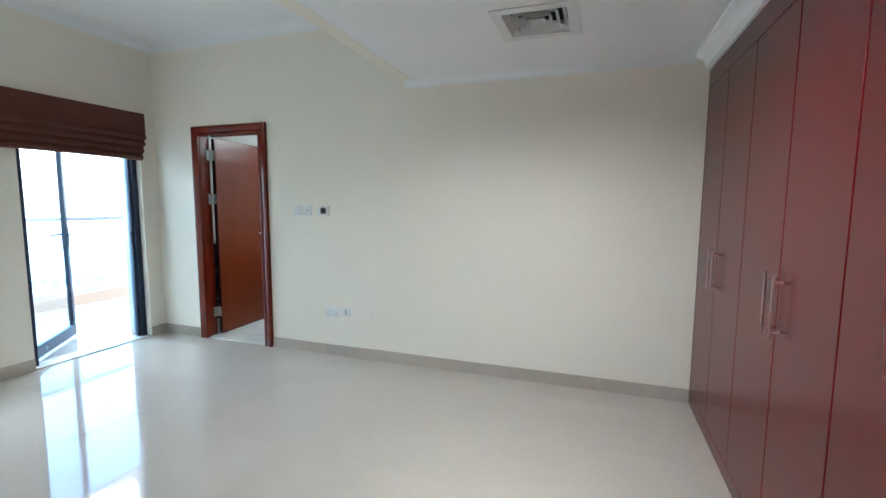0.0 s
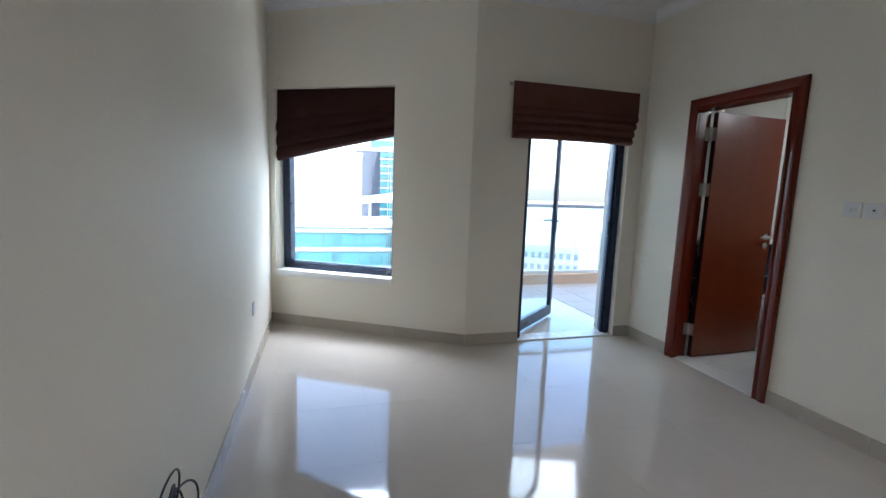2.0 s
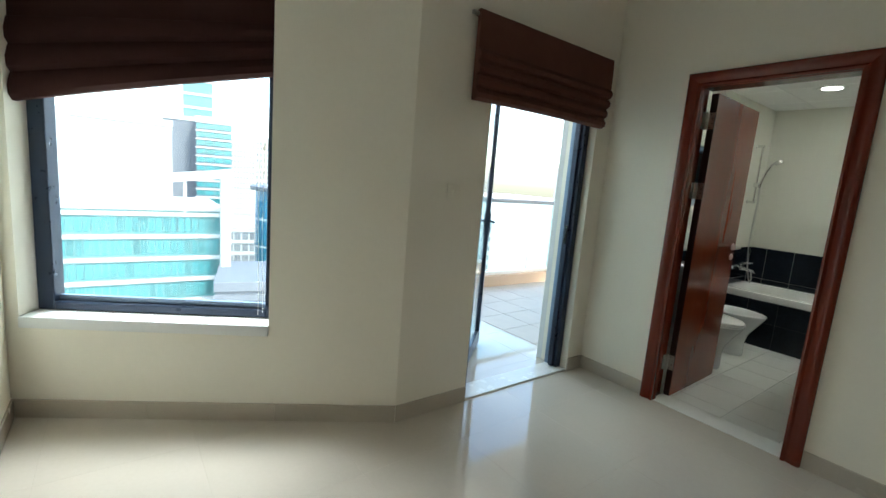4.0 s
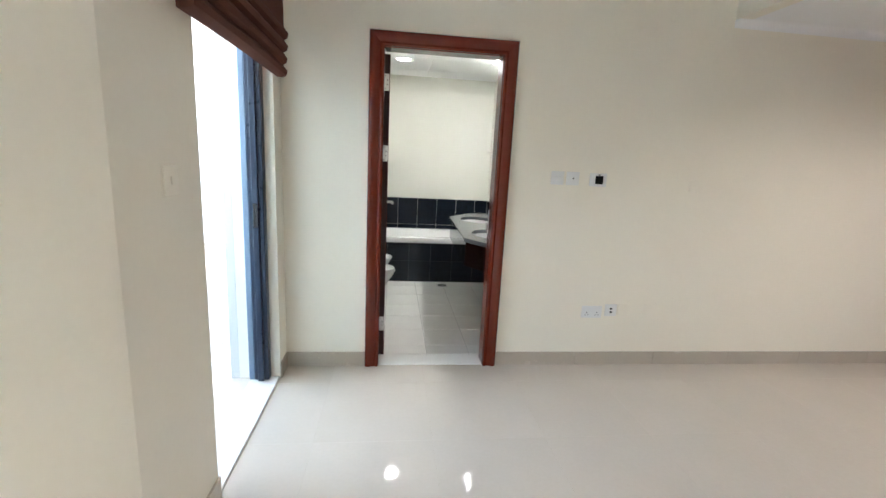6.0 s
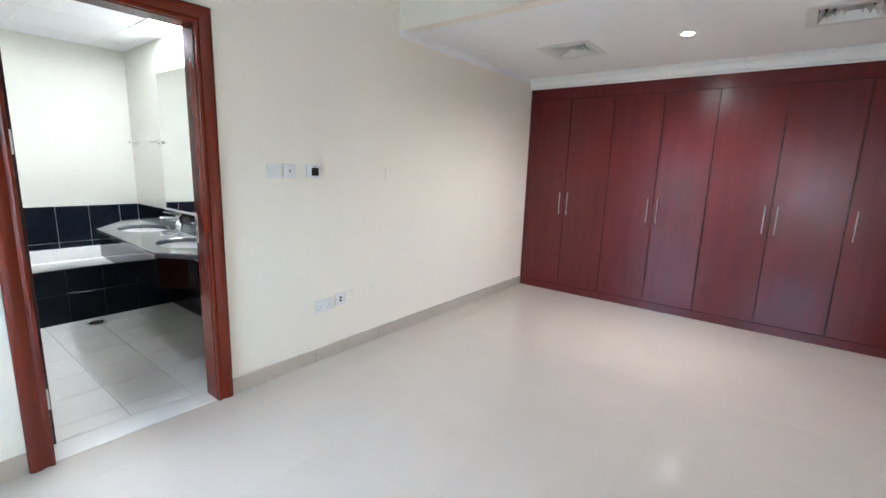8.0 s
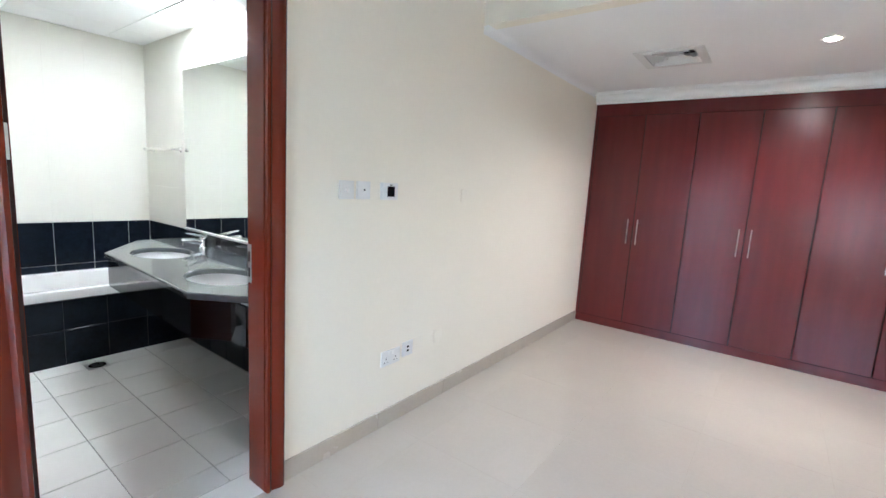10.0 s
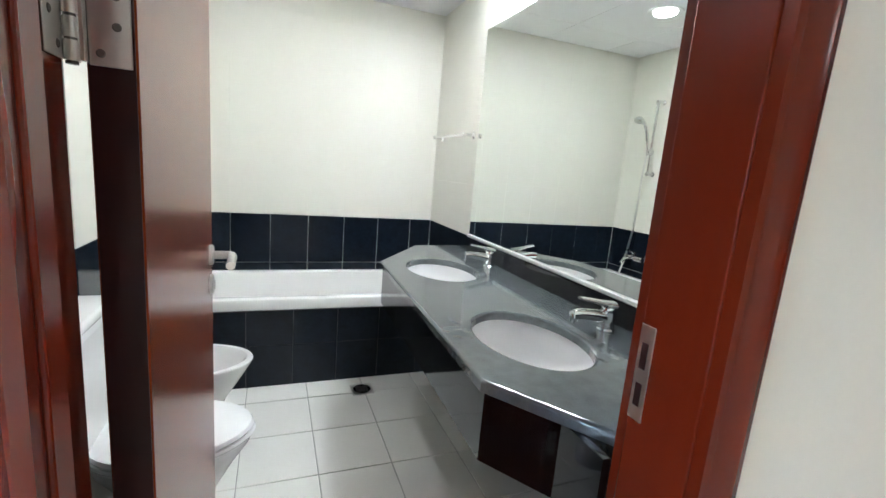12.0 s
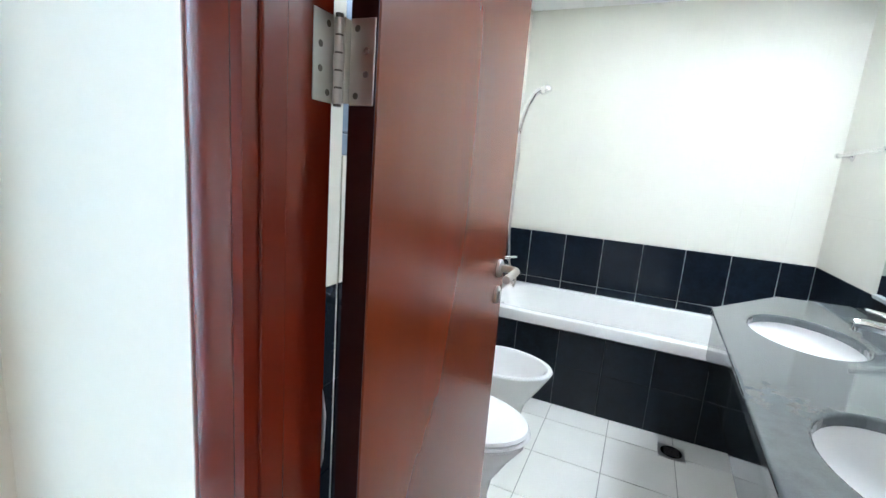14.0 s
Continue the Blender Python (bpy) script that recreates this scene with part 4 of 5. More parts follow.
def cable_coil():
    t = thing("cable_coil", pose(2.385, -3.4, 0.41) @ Matrix.Diagonal((1.25, 1.0, 1.0, 1.0)), "loosely coiled black cable hanging from a wall socket", "cable")
    rnd = random.Random(5)
    pts = [(0.06, 0.03, 0.03)]
    for loop in range(5):
        cx, cz = -0.075 - 0.016 * loop + rnd.uniform(-0.01, 0.01), 0.0 + rnd.uniform(-0.03, 0.04)
        rx, rz = 0.075 + rnd.uniform(-0.02, 0.035), 0.085 + rnd.uniform(-0.025, 0.04)
        tw = rnd.uniform(-0.5, 0.5)
        for k in range(14):
            a = 2 * math.pi * k / 14 + 0.4
            x, z = rx * math.cos(a), rz * math.sin(a)
            pts.append((cx + x * math.cos(tw) - z * math.sin(tw), 0.045 + 0.018 * math.sin(a + loop) + 0.006 * loop, cz + x * math.sin(tw) + z * math.cos(tw)))
    for k in range(8):
        pts.append((0.02 + 0.01 * math.sin(k), 0.04, -0.08 - 0.035 * k))
    fine = []
    for a, b, c, d in zip([pts[0]] + pts, pts, pts[1:], pts[2:] + [pts[-1]]):
        for s in range(3):
            u = s / 3
            fine.append(tuple(0.5 * (2 * b[i] + (c[i] - a[i]) * u + (2 * a[i] - 5 * b[i] + 4 * c[i] - d[i]) * u * u + (3 * b[i] - a[i] - 3 * c[i] + d[i]) * u ** 3) for i in range(3)))
    part("cable", tube(bmesh.new(), fine, 0.0033, 8), CABLE, t)
    part("plug", boxed(0.055, 0.085, 0.010, 0.045, 0.02, 0.055, 0.006, 2), PLASTIC, t, "white plug")
    part("cable_tie", tube(bmesh.new(), [(-0.012, 0.030, 0.01), (0.0, 0.062, 0.0), (0.012, 0.030, -0.01)], 0.006, 8), BLACKP, t)
    part("cable_tail", tube(bmesh.new(), [(0.04, 0.03, 0.0), (0.045, 0.032, -0.1), (0.03, 0.028, -0.22), (0.05, 0.024, -0.35)], 0.0033, 8), CABLE, t)
    return t


cable_coil()

# ---- things: bathroom ----
def oval(cx, cy, hx, hy, z, n=64, e=2.0, bm=None):
    """A ring of points on a rounded rectangle (e large) or an oval (e = 2)."""
    out = []
    for k in range(n):
        a = 2 * math.pi * (k + 0.5) / n
        c, s = math.cos(a), math.sin(a)
        r = (abs(c) ** e + abs(s) ** e) ** (-1 / e)
        out.append((cx + hx * r * c, cy + hy * r * s, z))
    return out


def skin(bm, rings, cap_first=True, cap_last=True):
    vs = [[bm.verts.new(p) for p in r] for r in rings]
    n = len(vs[0])
    for a, b in zip(vs, vs[1:]):
        for k in range(n):
            bm.faces.new((a[k], a[(k + 1) % n], b[(k + 1) % n], b[k]))
    if cap_first:
        bm.faces.new(list(reversed(vs[0])))
    if cap_last:
        bm.faces.new(vs[-1])
    bmesh.ops.recalc_face_normals(bm, faces=bm.faces[:])
    return bm


TUB_Y = 2.118


def bathtub():
    t = thing("bathtub", pose(BX0, TUB_Y, 0.0), "white enamel bathtub set behind black tiles", "bathtub")
    L, W = BX1 - BX0 - 0.002, BY1 - TUB_Y - 0.002
    cx, cy = L / 2, W / 2
    h = 0.53
    rings = [oval(cx, cy, L / 2 - 0.012, W / 2 - 0.012, 0.462, e=40), oval(cx, cy, L / 2 - 0.001, W / 2 - 0.001, 0.466, e=40),
             oval(cx, cy, L / 2, W / 2, 0.510, e=40), oval(cx, cy, L / 2 - 0.004, W / 2 - 0.004, 0.524, e=40),
             oval(cx, cy, L / 2 - 0.014, W / 2 - 0.014, h, e=30), oval(cx, cy, L / 2 - 0.060, W / 2 - 0.055, h, e=9),
             oval(cx, cy, L / 2 - 0.072, W / 2 - 0.066, h - 0.006, e=7), oval(cx, cy, L / 2 - 0.080, W / 2 - 0.074, h - 0.03, e=6.5),
             oval(cx + 0.01, cy, L / 2 - 0.115, W / 2 - 0.095, h - 0.18, e=5.5), oval(cx + 0.015, cy, L / 2 - 0.15, W / 2 - 0.12, h - 0.32, e=5),
             oval(cx + 0.02, cy, L / 2 - 0.19, W / 2 - 0.15, h - 0.38, e=4.5), oval(cx + 0.02, cy, L / 2 - 0.30, W / 2 - 0.24, h - 0.395, e=4)]
    part("basin", skin(bmesh.new(), rings, False, True), ACRYL, t)
    bm = lathe(bmesh.new(), [(0.002, 0.0), (0.022, 0.0), (0.022, 0.006), (0.012, 0.009), (0.002, 0.009)], 20)
    part("overflow", moved(bm, pose(0.098, cy, h - 0.10, 0, 80, 0)), CHROME, t, "small chrome overflow knob")
    return t


bathtub()
apron = structure("tub_surround", boxed(BX0, BX1, TUB_Y + 0.016, TUB_Y + 0.06, -0.05, 0.458), DGROUT, "black tiled front of the bathtub", "tub surround")


def countertop():
    t = thing("vanity_countertop", pose(0, 0, 0.80), "dark grey polished granite vanity top with clipped corners", "countertop")
    outer = [(1.916, 0.172), (1.916, 2.25), (1.61, 2.215), (1.288, 1.76), (1.243, 0.462), (1.435, 0.172)]
    bm = bmesh.new()

    def loop(pts):
        vs = [bm.verts.new((x, y, 0.03)) for x, y in pts]
        return [bm.edges.new((vs[i], vs[(i + 1) % len(vs)])) for i in range(len(vs))]

    edges = loop(outer)
    for cx, cy in BASINS:
        edges += loop([(p[0], p[1]) for p in oval(cx, cy, 0.166, 0.232, 0, 48)])
    bmesh.ops.triangle_fill(bm, use_beauty=True, use_dissolve=False, edges=edges)
    faces = bm.faces[:]
    bmesh.ops.recalc_face_normals(bm, faces=faces)
    ext = bmesh.ops.extrude_face_region(bm, geom=faces)
    for v in ext["geom"]:
        if isinstance(v, bmesh.types.BMVert):
            v.co.z = 0.0
    bmesh.ops.recalc_face_normals(bm, faces=bm.faces[:])
    rim = [e for e in bm.edges if abs(e.verts[0].co.z - 0.03) < 1e-5 and abs(e.verts[1].co.z - 0.03) < 1e-5 and len(e.link_faces) == 2
           and abs(e.link_faces[0].normal.dot(e.link_faces[1].normal)) < 0.5]
    bmesh.ops.bevel(bm, geom=rim, offset=0.009, segments=4, affect="EDGES", profile=0.5)
    part("slab", bm, GRANITE, t, "", False)
    # black apron panels under the edge, set back a little
    line = [(1.62, 2.195), (1.303, 1.752), (1.258, 0.468), (1.365, 0.305), (1.365, 0.174)]
    for a, b in zip(line, line[1:]):
        a3, b3 = Vector((*a, 0)), Vector((*b, 0))
        d = (b3 - a3).normalized()
        n = Vector((-d.y, d.x, 0))
        pts = [a3, b3, b3 + n * 0.018, a3 + n * 0.018]
        part("apron_panel", prism(bmesh.new(), [(p.x, p.y) for p in pts], -0.19, -0.0005), GRANITEB, t, "polished black apron panel", )
    part("bracket", boxed(1.50, 1.90, 1.10, 1.13, -0.16, -0.002), STEEL, t)
    part("upstand", boxed(1.896, 1.9175, 0.172, 2.05, 0.0305, 0.118, 0.002, 1), GRANITEB, t, "black granite upstand along the wall")
    return t


BASINS = [(1.520, 0.695), (1.557, 1.575)]
countertop()


def wash_basin(cx, cy):
    t = thing("wash_basin", pose(cx, cy, 0.80), "white oval undermount washbasin in the granite top", "washbasin", "pair of washbasins")
    rings = [oval(0, 0, 0.205, 0.265, -0.002, 48), oval(0, 0, 0.184, 0.244, -0.001, 48), oval(0, 0, 0.180, 0.240, -0.012, 48), oval(0, 0, 0.172, 0.230, -0.045, 48),
             oval(0, 0, 0.152, 0.205, -0.095, 48), oval(0, 0, 0.115, 0.155, -0.135, 48), oval(0, 0, 0.06, 0.08, -0.155, 48), oval(0, 0, 0.024, 0.024, -0.160, 48)]
    outer = [oval(0, 0, 0.20, 0.26, -0.012, 48), oval(0, 0, 0.17, 0.225, -0.11, 48), oval(0, 0, 0.08, 0.1, -0.172, 48), oval(0, 0, 0.03, 0.03, -0.178, 48)]
    part("bowl", skin(bmesh.new(), list(reversed(outer)) + rings, True, True), CERAM, t)
    part("waste", lathe(bmesh.new(), [(0.002, -0.158), (0.022, -0.158), (0.022, -0.154), (0.016, -0.1525), (0.002, -0.1525)], 24), CHROME, t, "chrome waste ring")
    bm = lathe(bmesh.new(), [(0.002, 0.0), (0.010, 0.0), (0.010, 0.002), (0.002, 0.002)], 16)
    part("overflow", moved(bm, pose(-0.166, 0, -0.05, 0, 72, 0)), CHROME, t)
    return t


def mixer_tap(x, y):
    t = thing("basin_tap", pose(x, y, 0.83) @ Matrix.Diagonal((1.12, 1.12, 1.28, 1.0)), "chrome single-lever basin mixer tap", "tap", "pair of basin taps")
    part("base", lathe(bmesh.new(), [(0.004, 0.0), (0.027, 0.0), (0.027, 0.005), (0.0225, 0.008), (0.022, 0.050), (0.0235, 0.056), (0.021, 0.064), (0.004, 0.067)], 28), CHROME, t)
    bm = bmesh.new()
    tube(bm, [(0.0, 0, 0.034), (-0.05, 0, 0.044), (-0.10, 0, 0.050), (-0.128, 0, 0.048)], [0.018, 0.0155, 0.0135, 0.0135], 16)
    tube(bm, [(-0.120, 0, 0.050), (-0.122, 0, 0.028)], 0.0115, 14)
    part("spout", bm, CHROME, t)
    bm = bmesh.new()
    pts = [(0.018, 0.0, 0.069), (-0.03, 0.0, 0.076), (-0.075, 0.0, 0.086), (-0.108, 0, 0.091)]
    rings = []
    for (px, py, pz), w, h in zip(pts, (0.020, 0.017, 0.013, 0.011), (0.010, 0.008, 0.005, 0.004)):
        rings.append([(px, w * math.cos(2 * math.pi * k / 16), pz + h * math.sin(2 * math.pi * k / 16)) for k in range(16)])
    part("lever", skin(bm, rings), CHROME, t)
    return t


for cx, cy in BASINS:
    wash_basin(cx, cy)
mixer_tap(1.818, 0.70)
mixer_tap(1.84, 1.62)


def mirror():
    t = thing("wall_mirror", pose(1.918, 0.0, 0.0), "large frameless wall mirror above the vanity top", "mirror")
    part("mirror_glass", boxed(-0.010, -0.002, 0.20, 2.052, 0.936, 2.12, 0.0015, 1), MIRROR, t)
    part("bottom_channel", boxed(-0.024, -0.001, 0.20, 2.052, 0.9195, 0.935, 0.002, 1), CHANNEL, t, "bright metal channel under the mirror")
    return t


mirror()


def towel_rail():
    t = thing("towel_rail", pose(1.92, 2.13, 1.535), "chrome towel rail on the tiled wall", "towel rail")
    part("bar", tube(bmesh.new(), [(-0.065, 0, 0), (-0.065, 0.56, 0)], 0.008, 14), CHROME, t)
    for y in (0.015, 0.545):
        bm = moved(lathe(bmesh.new(), [(0.004, 0.0), (0.026, 0.0), (0.026, 0.005), (0.018, 0.010), (0.010, 0.014), (0.009, 0.055), (0.013, 0.06), (0.013, 0.074), (0.004, 0.078)], 22), pose(0, y, 0, 0, -90))
        part("bracket", bm, CHROME, t)
    return t


towel_rail()


def shower_set():
    t = thing("shower_rail", pose(BX0, 2.455, 1.40), "chrome hand shower on a riser rail above the tub", "shower")
    part("rail", tube(bmesh.new(), [(0.06, 0, 0.0), (0.06, 0, 0.60)], 0.010, 14), CHROME, t)
    for z in (0.012, 0.588):
        part("bracket", moved(lathe(bmesh.new(), [(0.004, 0.0), (0.022, 0.0), (0.022, 0.006), (0.013, 0.012), (0.013, 0.066), (0.016, 0.072), (0.004, 0.078)], 20), pose(0, 0, z, 0, 90)), CHROME, t)
    part("slider", boxed(0.038, 0.098, -0.017, 0.017, 0.165, 0.215, 0.008, 3), CHROME, t)
    bm = bmesh.new()
    tube(bm, [(0.095, 0.0, 0.16), (0.105, 0.0, 0.24), (0.13, 0.0, 0.33), (0.165, 0.0, 0.40), (0.205, 0.0, 0.430)], [0.010, 0.012, 0.013, 0.014, 0.018], 14)
    moved_head = lathe(bmesh.new(), [(0.004, -0.022), (0.034, -0.020), (0.038, -0.008), (0.034, 0.006), (0.020, 0.020), (0.004, 0.024)], 24)
    moved(moved_head, pose(0.228, 0, 0.428, 0, -25, 0))
    part("hand_shower", bm, CHROME, t)
    part("shower_head", moved_head, CHROME, t)
    hose = [(0.095, 0, 0.16), (0.10, 0.01, 0.02), (0.09, 0.02, -0.2), (0.085, 0.03, -0.45), (0.10, 0.05, -0.66), (0.125, 0.06, -0.80), (0.15, 0.05, -0.84), (0.165, 0.025, -0.80), (0.16, 0.0, -0.72)]
    part("hose", tube(bmesh.new(), hose, 0.0075, 10), STEEL, t, "flexible steel hose")
    return t


shower_set()


def bath_mixer():
    t = thing("bath_mixer", pose(BX0, 2.455, 0.70), "chrome wall-mounted bath mixer over the tub", "tap")
    bm = bmesh.new()
    for y in (-0.075, 0.075):
        tube(bm, [(0.0, y, 0), (0.012, y, 0)], 0.030, 20)
        tube(bm, [(0.010, y, 0), (0.055, y, 0)], 0.014, 14)
    part("body", tube(bm, [(0.062, -0.10, 0), (0.062, 0.10, 0)], 0.021, 18), CHROME, t)
    bm = bmesh.new()
    tube(bm, [(0.06, 0, 0.0), (0.11, 0, 0.0), (0.175, 0, -0.012), (0.19, 0, -0.035)], [0.018, 0.016, 0.014, 0.013], 14)
    part("spout", bm, CHROME, t)
    bm = bmesh.new()
    tube(bm, [(0.062, 0, 0.015), (0.062, 0, 0.045)], 0.020, 16)
    tube(bm, [(0.055, 0, 0.05), (0.12, 0, 0.066), (0.165, 0, 0.075)], [0.014, 0.009, 0.007], 12)
    part("lever", bm, CHROME, t)
    return t


bath_mixer()


def egg(x, y, z):
    return (x * (1.0 if x > 0 else 0.86), y * (1 - 0.10 * max(0.0, x) / 0.27))


def toilet():
    t = thing("toilet", pose(BX0, 1.085, 0.0), "white ceramic close-coupled toilet with its lid closed", "toilet")
    prof = [(0.50, 0.0), (0.52, 0.03), (0.50, 0.12), (0.55, 0.20), (0.78, 0.30), (0.96, 0.365), (0.98, 0.385), (0.92, 0.392), (0.02, 0.392)]
    bm = lathe(bmesh.new(), prof, 48, 0.255, 0.182, (0.365, 0, 0), egg)
    box(bm, 0.02, 0.26, -0.10, 0.10, 0.0, 0.385, 0.03, 3)
    part("bowl", bm, CERAM, t)
    part("seat", lathe(bmesh.new(), [(0.02, 0.394), (1.0, 0.394), (1.02, 0.401), (1.0, 0.409), (0.02, 0.410)], 48, 0.255, 0.186, (0.368, 0, 0), egg), CERAM, t)
    part("lid", lathe(bmesh.new(), [(0.02, 0.4115), (0.99, 0.4115), (1.01, 0.419), (0.98, 0.429), (0.80, 0.434), (0.02, 0.437)], 48, 0.252, 0.184, (0.368, 0, 0), egg), CERAM, t)
    part("cistern", boxed(0.004, 0.185, -0.15, 0.19, 0.386, 0.785, 0.025, 4), CERAM, t)
    part("cistern_lid", boxed(0.002, 0.195, -0.16, 0.20, 0.787, 0.822, 0.012, 3), CERAM, t)
    part("flush_button", lathe(bmesh.new(), [(0.002, 0.822), (0.022, 0.822), (0.022, 0.829), (0.002, 0.831)], 22, centre=(0.10, 0, 0)), CHROME, t, "chrome flush button")
    return t


toilet()


def bidet():
    t = thing("bidet", pose(BX0, 1.66, 0.0), "white ceramic bidet beside the tub", "bidet")
    prof = [(0.46, 0.0), (0.48, 0.03), (0.46, 0.12), (0.54, 0.21), (0.80, 0.31), (0.97, 0.38), (1.0, 0.397), (0.985, 0.404), (0.90, 0.404), (0.85, 0.392), (0.74, 0.33), (0.50, 0.275), (0.15, 0.262), (0.02, 0.262)]
    bm = lathe(bmesh.new(), prof, 48, 0.252, 0.182, (0.345, 0, 0), egg)
    box(bm, 0.01, 0.15, -0.135, 0.135, 0.0, 0.40, 0.03, 3)
    part("bowl", bm, CERAM, t)
    bm = bmesh.new()
    tube(bm, [(0.10, 0, 0.40), (0.10, 0, 0.47)], 0.020, 16)
    tube(bm, [(0.10, 0, 0.45), (0.16, 0, 0.465), (0.20, 0, 0.45)], 0.011, 12)
    tube(bm, [(0.105, 0, 0.475), (0.16, 0, 0.492)], 0.007, 10)
    part("tap", bm, CHROME, t, "chrome bidet mixer")
    return t


bidet()


def hand_spray():
    t = thing("bidet_spray", pose(BX0, 0.625, 0.95), "white hand bidet spray with a hanging hose on the wall", "bidet spray")
    part("holder", boxed(0.0, 0.035, -0.018, 0.018, -0.03, 0.012, 0.005, 2), PLASTIC, t)
    part("spray_handle", tube(bmesh.new(), [(0.05, 0, 0.05), (0.042, 0, 0.0), (0.038, 0, -0.10)], [0.014, 0.011, 0.009], 12), PLASTIC, t)
    pts = [(0.038, 0, -0.10), (0.05, 0.02, -0.25), (0.06, 0.045, -0.42), (0.05, 0.05, -0.58), (0.035, 0.03, -0.68), (0.03, 0.0, -0.62), (0.03, -0.01, -0.55)]
    part("hose", tube(bmesh.new(), pts, 0.007, 10), PLASTIC, t)
    bm = bmesh.new()
    tube(bm, [(0.0, -0.01, -0.53), (0.05, -0.01, -0.53)], 0.013, 14)
    tube(bm, [(0.045, -0.01, -0.53), (0.06, 0.03, -0.53)], 0.006, 10)
    part("valve", bm, CHROME, t, "chrome angle valve")
    return t


hand_spray()


def floor_drain():
    t = thing("floor_drain", pose(1.275, 1.985, 0.0), "square steel floor drain with a dark round grate", "floor drain")
    part("plate", boxed(-0.062, 0.062, -0.062, 0.062, -0.002, 0.0025, 0.001, 1), STEEL, t)
    part("grate", lathe(bmesh.new(), [(0.002, 0.0026), (0.050, 0.0026), (0.050, 0.0045), (0.044, 0.0034), (0.002, 0.0034)], 32), BLACKP, t, "dark round grate")
    bm = bmesh.new()
    for k in range(-3, 4):
        box(bm, -0.036, 0.036, k * 0.011 - 0.002, k * 0.011 + 0.002, 0.0035, 0.0050)
    part("bars", bm, SCREW, t)
    return t


floor_drain()

# ---- outside: the city below ----
TEAL = mat("teal_curtain_glass", (0.030, 0.115, 0.125), 0.08, vary=0.5, scale=0.15, fine=2, per_object=0.9, spec=0.8)
TEALB = mat("pale_aqua_spandrel", (0.09, 0.20, 0.21), 0.3, vary=0.12, scale=0.3, fine=3)
WHITEB = mat("white_cladding", (0.36, 0.37, 0.37), 0.6, vary=0.06, scale=0.2, fine=3)
GREYB = mat("grey_concrete_panel", (0.11, 0.12, 0.14), 0.7, vary=0.10, scale=0.2, fine=3)
BEIGEB = mat("beige_stone_facade", (0.33, 0.305, 0.27), 0.8, vary=0.10, scale=0.2, fine=3)
BLUEB = mat("blue_curtain_glass", (0.02, 0.10, 0.16), 0.08, vary=0.3, scale=0.2, per_object=0.5, spec=0.8)
DARKB = mat("dark_window_glass", (0.10, 0.11, 0.12), 0.25, vary=0.4, per_object=0.8, spec=0.7)
GROUND = mat("city_ground", (0.42, 0.39, 0.34), 0.9, vary=0.35, scale=0.02, fine=0.3)
EYE = Vector((1.5, -2.9, 1.4))

structure("ground", boxed(-3000, 3000, -3000, 3000, -72, -70), GROUND, "pale dusty city ground far below", "ground")


def outside(az, dist):
    """A pose at a bearing (degrees from +y towards -x): x across, y away, z up from world zero."""
    return Matrix.Translation((EYE.x - math.sin(radians(az)) * dist, EYE.y + math.cos(radians(az)) * dist, 0)) @ Matrix.Rotation(radians(az), 4, "Z")


def tower(name, az, dist, w, d, z0, z1, wall, band, pane, floor_h, across, label, bands=True, top=0.9, win=(0.8, 0.62), floors=8):
    """A block with floor bands and rows of windows on the side towards the flat; local y points away."""
    t = thing(name, outside(az, dist), label, "building")
    part("wall", boxed(-w / 2, w / 2, 0.0, d, z0, z1), wall, t, "", False)
    part("roof", boxed(-w / 2 - 0.15, w / 2 + 0.15, -0.15, d, z1 + 0.002, z1 + top, 0.05, 1), band, t, "", False)
    for f in range(floors):
        zt = z1 - f * floor_h
        if bands:
            part("floor_band", boxed(-w / 2 - 0.12, w / 2 + 0.12, -0.22, -0.002, zt - floor_h * 0.24, zt - floor_h * 0.07), band, t, "", False)
        step = w / across
        me = None
        for k in range(across):
            key = ("pane", name, round(step, 3))
            if key not in PIECES:
                bm = boxed(-step * win[0] / 2, step * win[0] / 2, -0.10, -0.001, -floor_h * win[1], 0.0)
                me = bpy.data.meshes.new("window")
                bm.to_mesh(me)
                bm.free()
                me.materials.append(pane)
                PIECES[key] = me
            ob = new("window", PIECES[key])
            ob.parent = t
            ob.matrix_basis = Matrix.Translation((-w / 2 + (k + 0.5) * step, 0, zt - floor_h * 0.34))
    return t


tower("office_tower", 88.0, 48, 14.0, 14, -70, -3.4, TEALB, WHITEB, TEAL, 2.1, 24, "teal glass office tower with pale floor bands", win=(0.80, 0.60), floors=12, top=0.35)
tower("apartment_tower", 84.1, 112, 6.4, 20, -70, 9.8, GREYB, WHITEB, DARKB, 2.4, 1, "grey tower block with blank side", bands=False, win=(0.01, 0.01), floors=1)
tower("apartment_tower", 80.8, 108, 6.8, 14, -70, 9.9, GREYB, WHITEB, TEAL, 1.75, 4, "tower block with white balcony bands", win=(0.9, 0.55), floors=11)
tower("penthouse_block", 82.4, 120, 6.0, 8, -70, 26, TEALB, WHITEB, TEALB, 3.0, 5, "slim teal glass tower top", floors=6, win=(0.7, 0.7))
tower("apartment_building", 92.5, 75, 20, 14, -70, 5.9, WHITEB, WHITEB, DARKB, 3.2, 1, "sunlit plain white building side", bands=False, win=(0.01, 0.01), floors=1)
tower("hotel_tower", 77.85, 160, 7.2, 12, -70, 8.4, BEIGEB, BEIGEB, DARKB, 1.7, 8, "pale beige tower with rows of small windows", bands=False, win=(0.45, 0.5), floors=18)
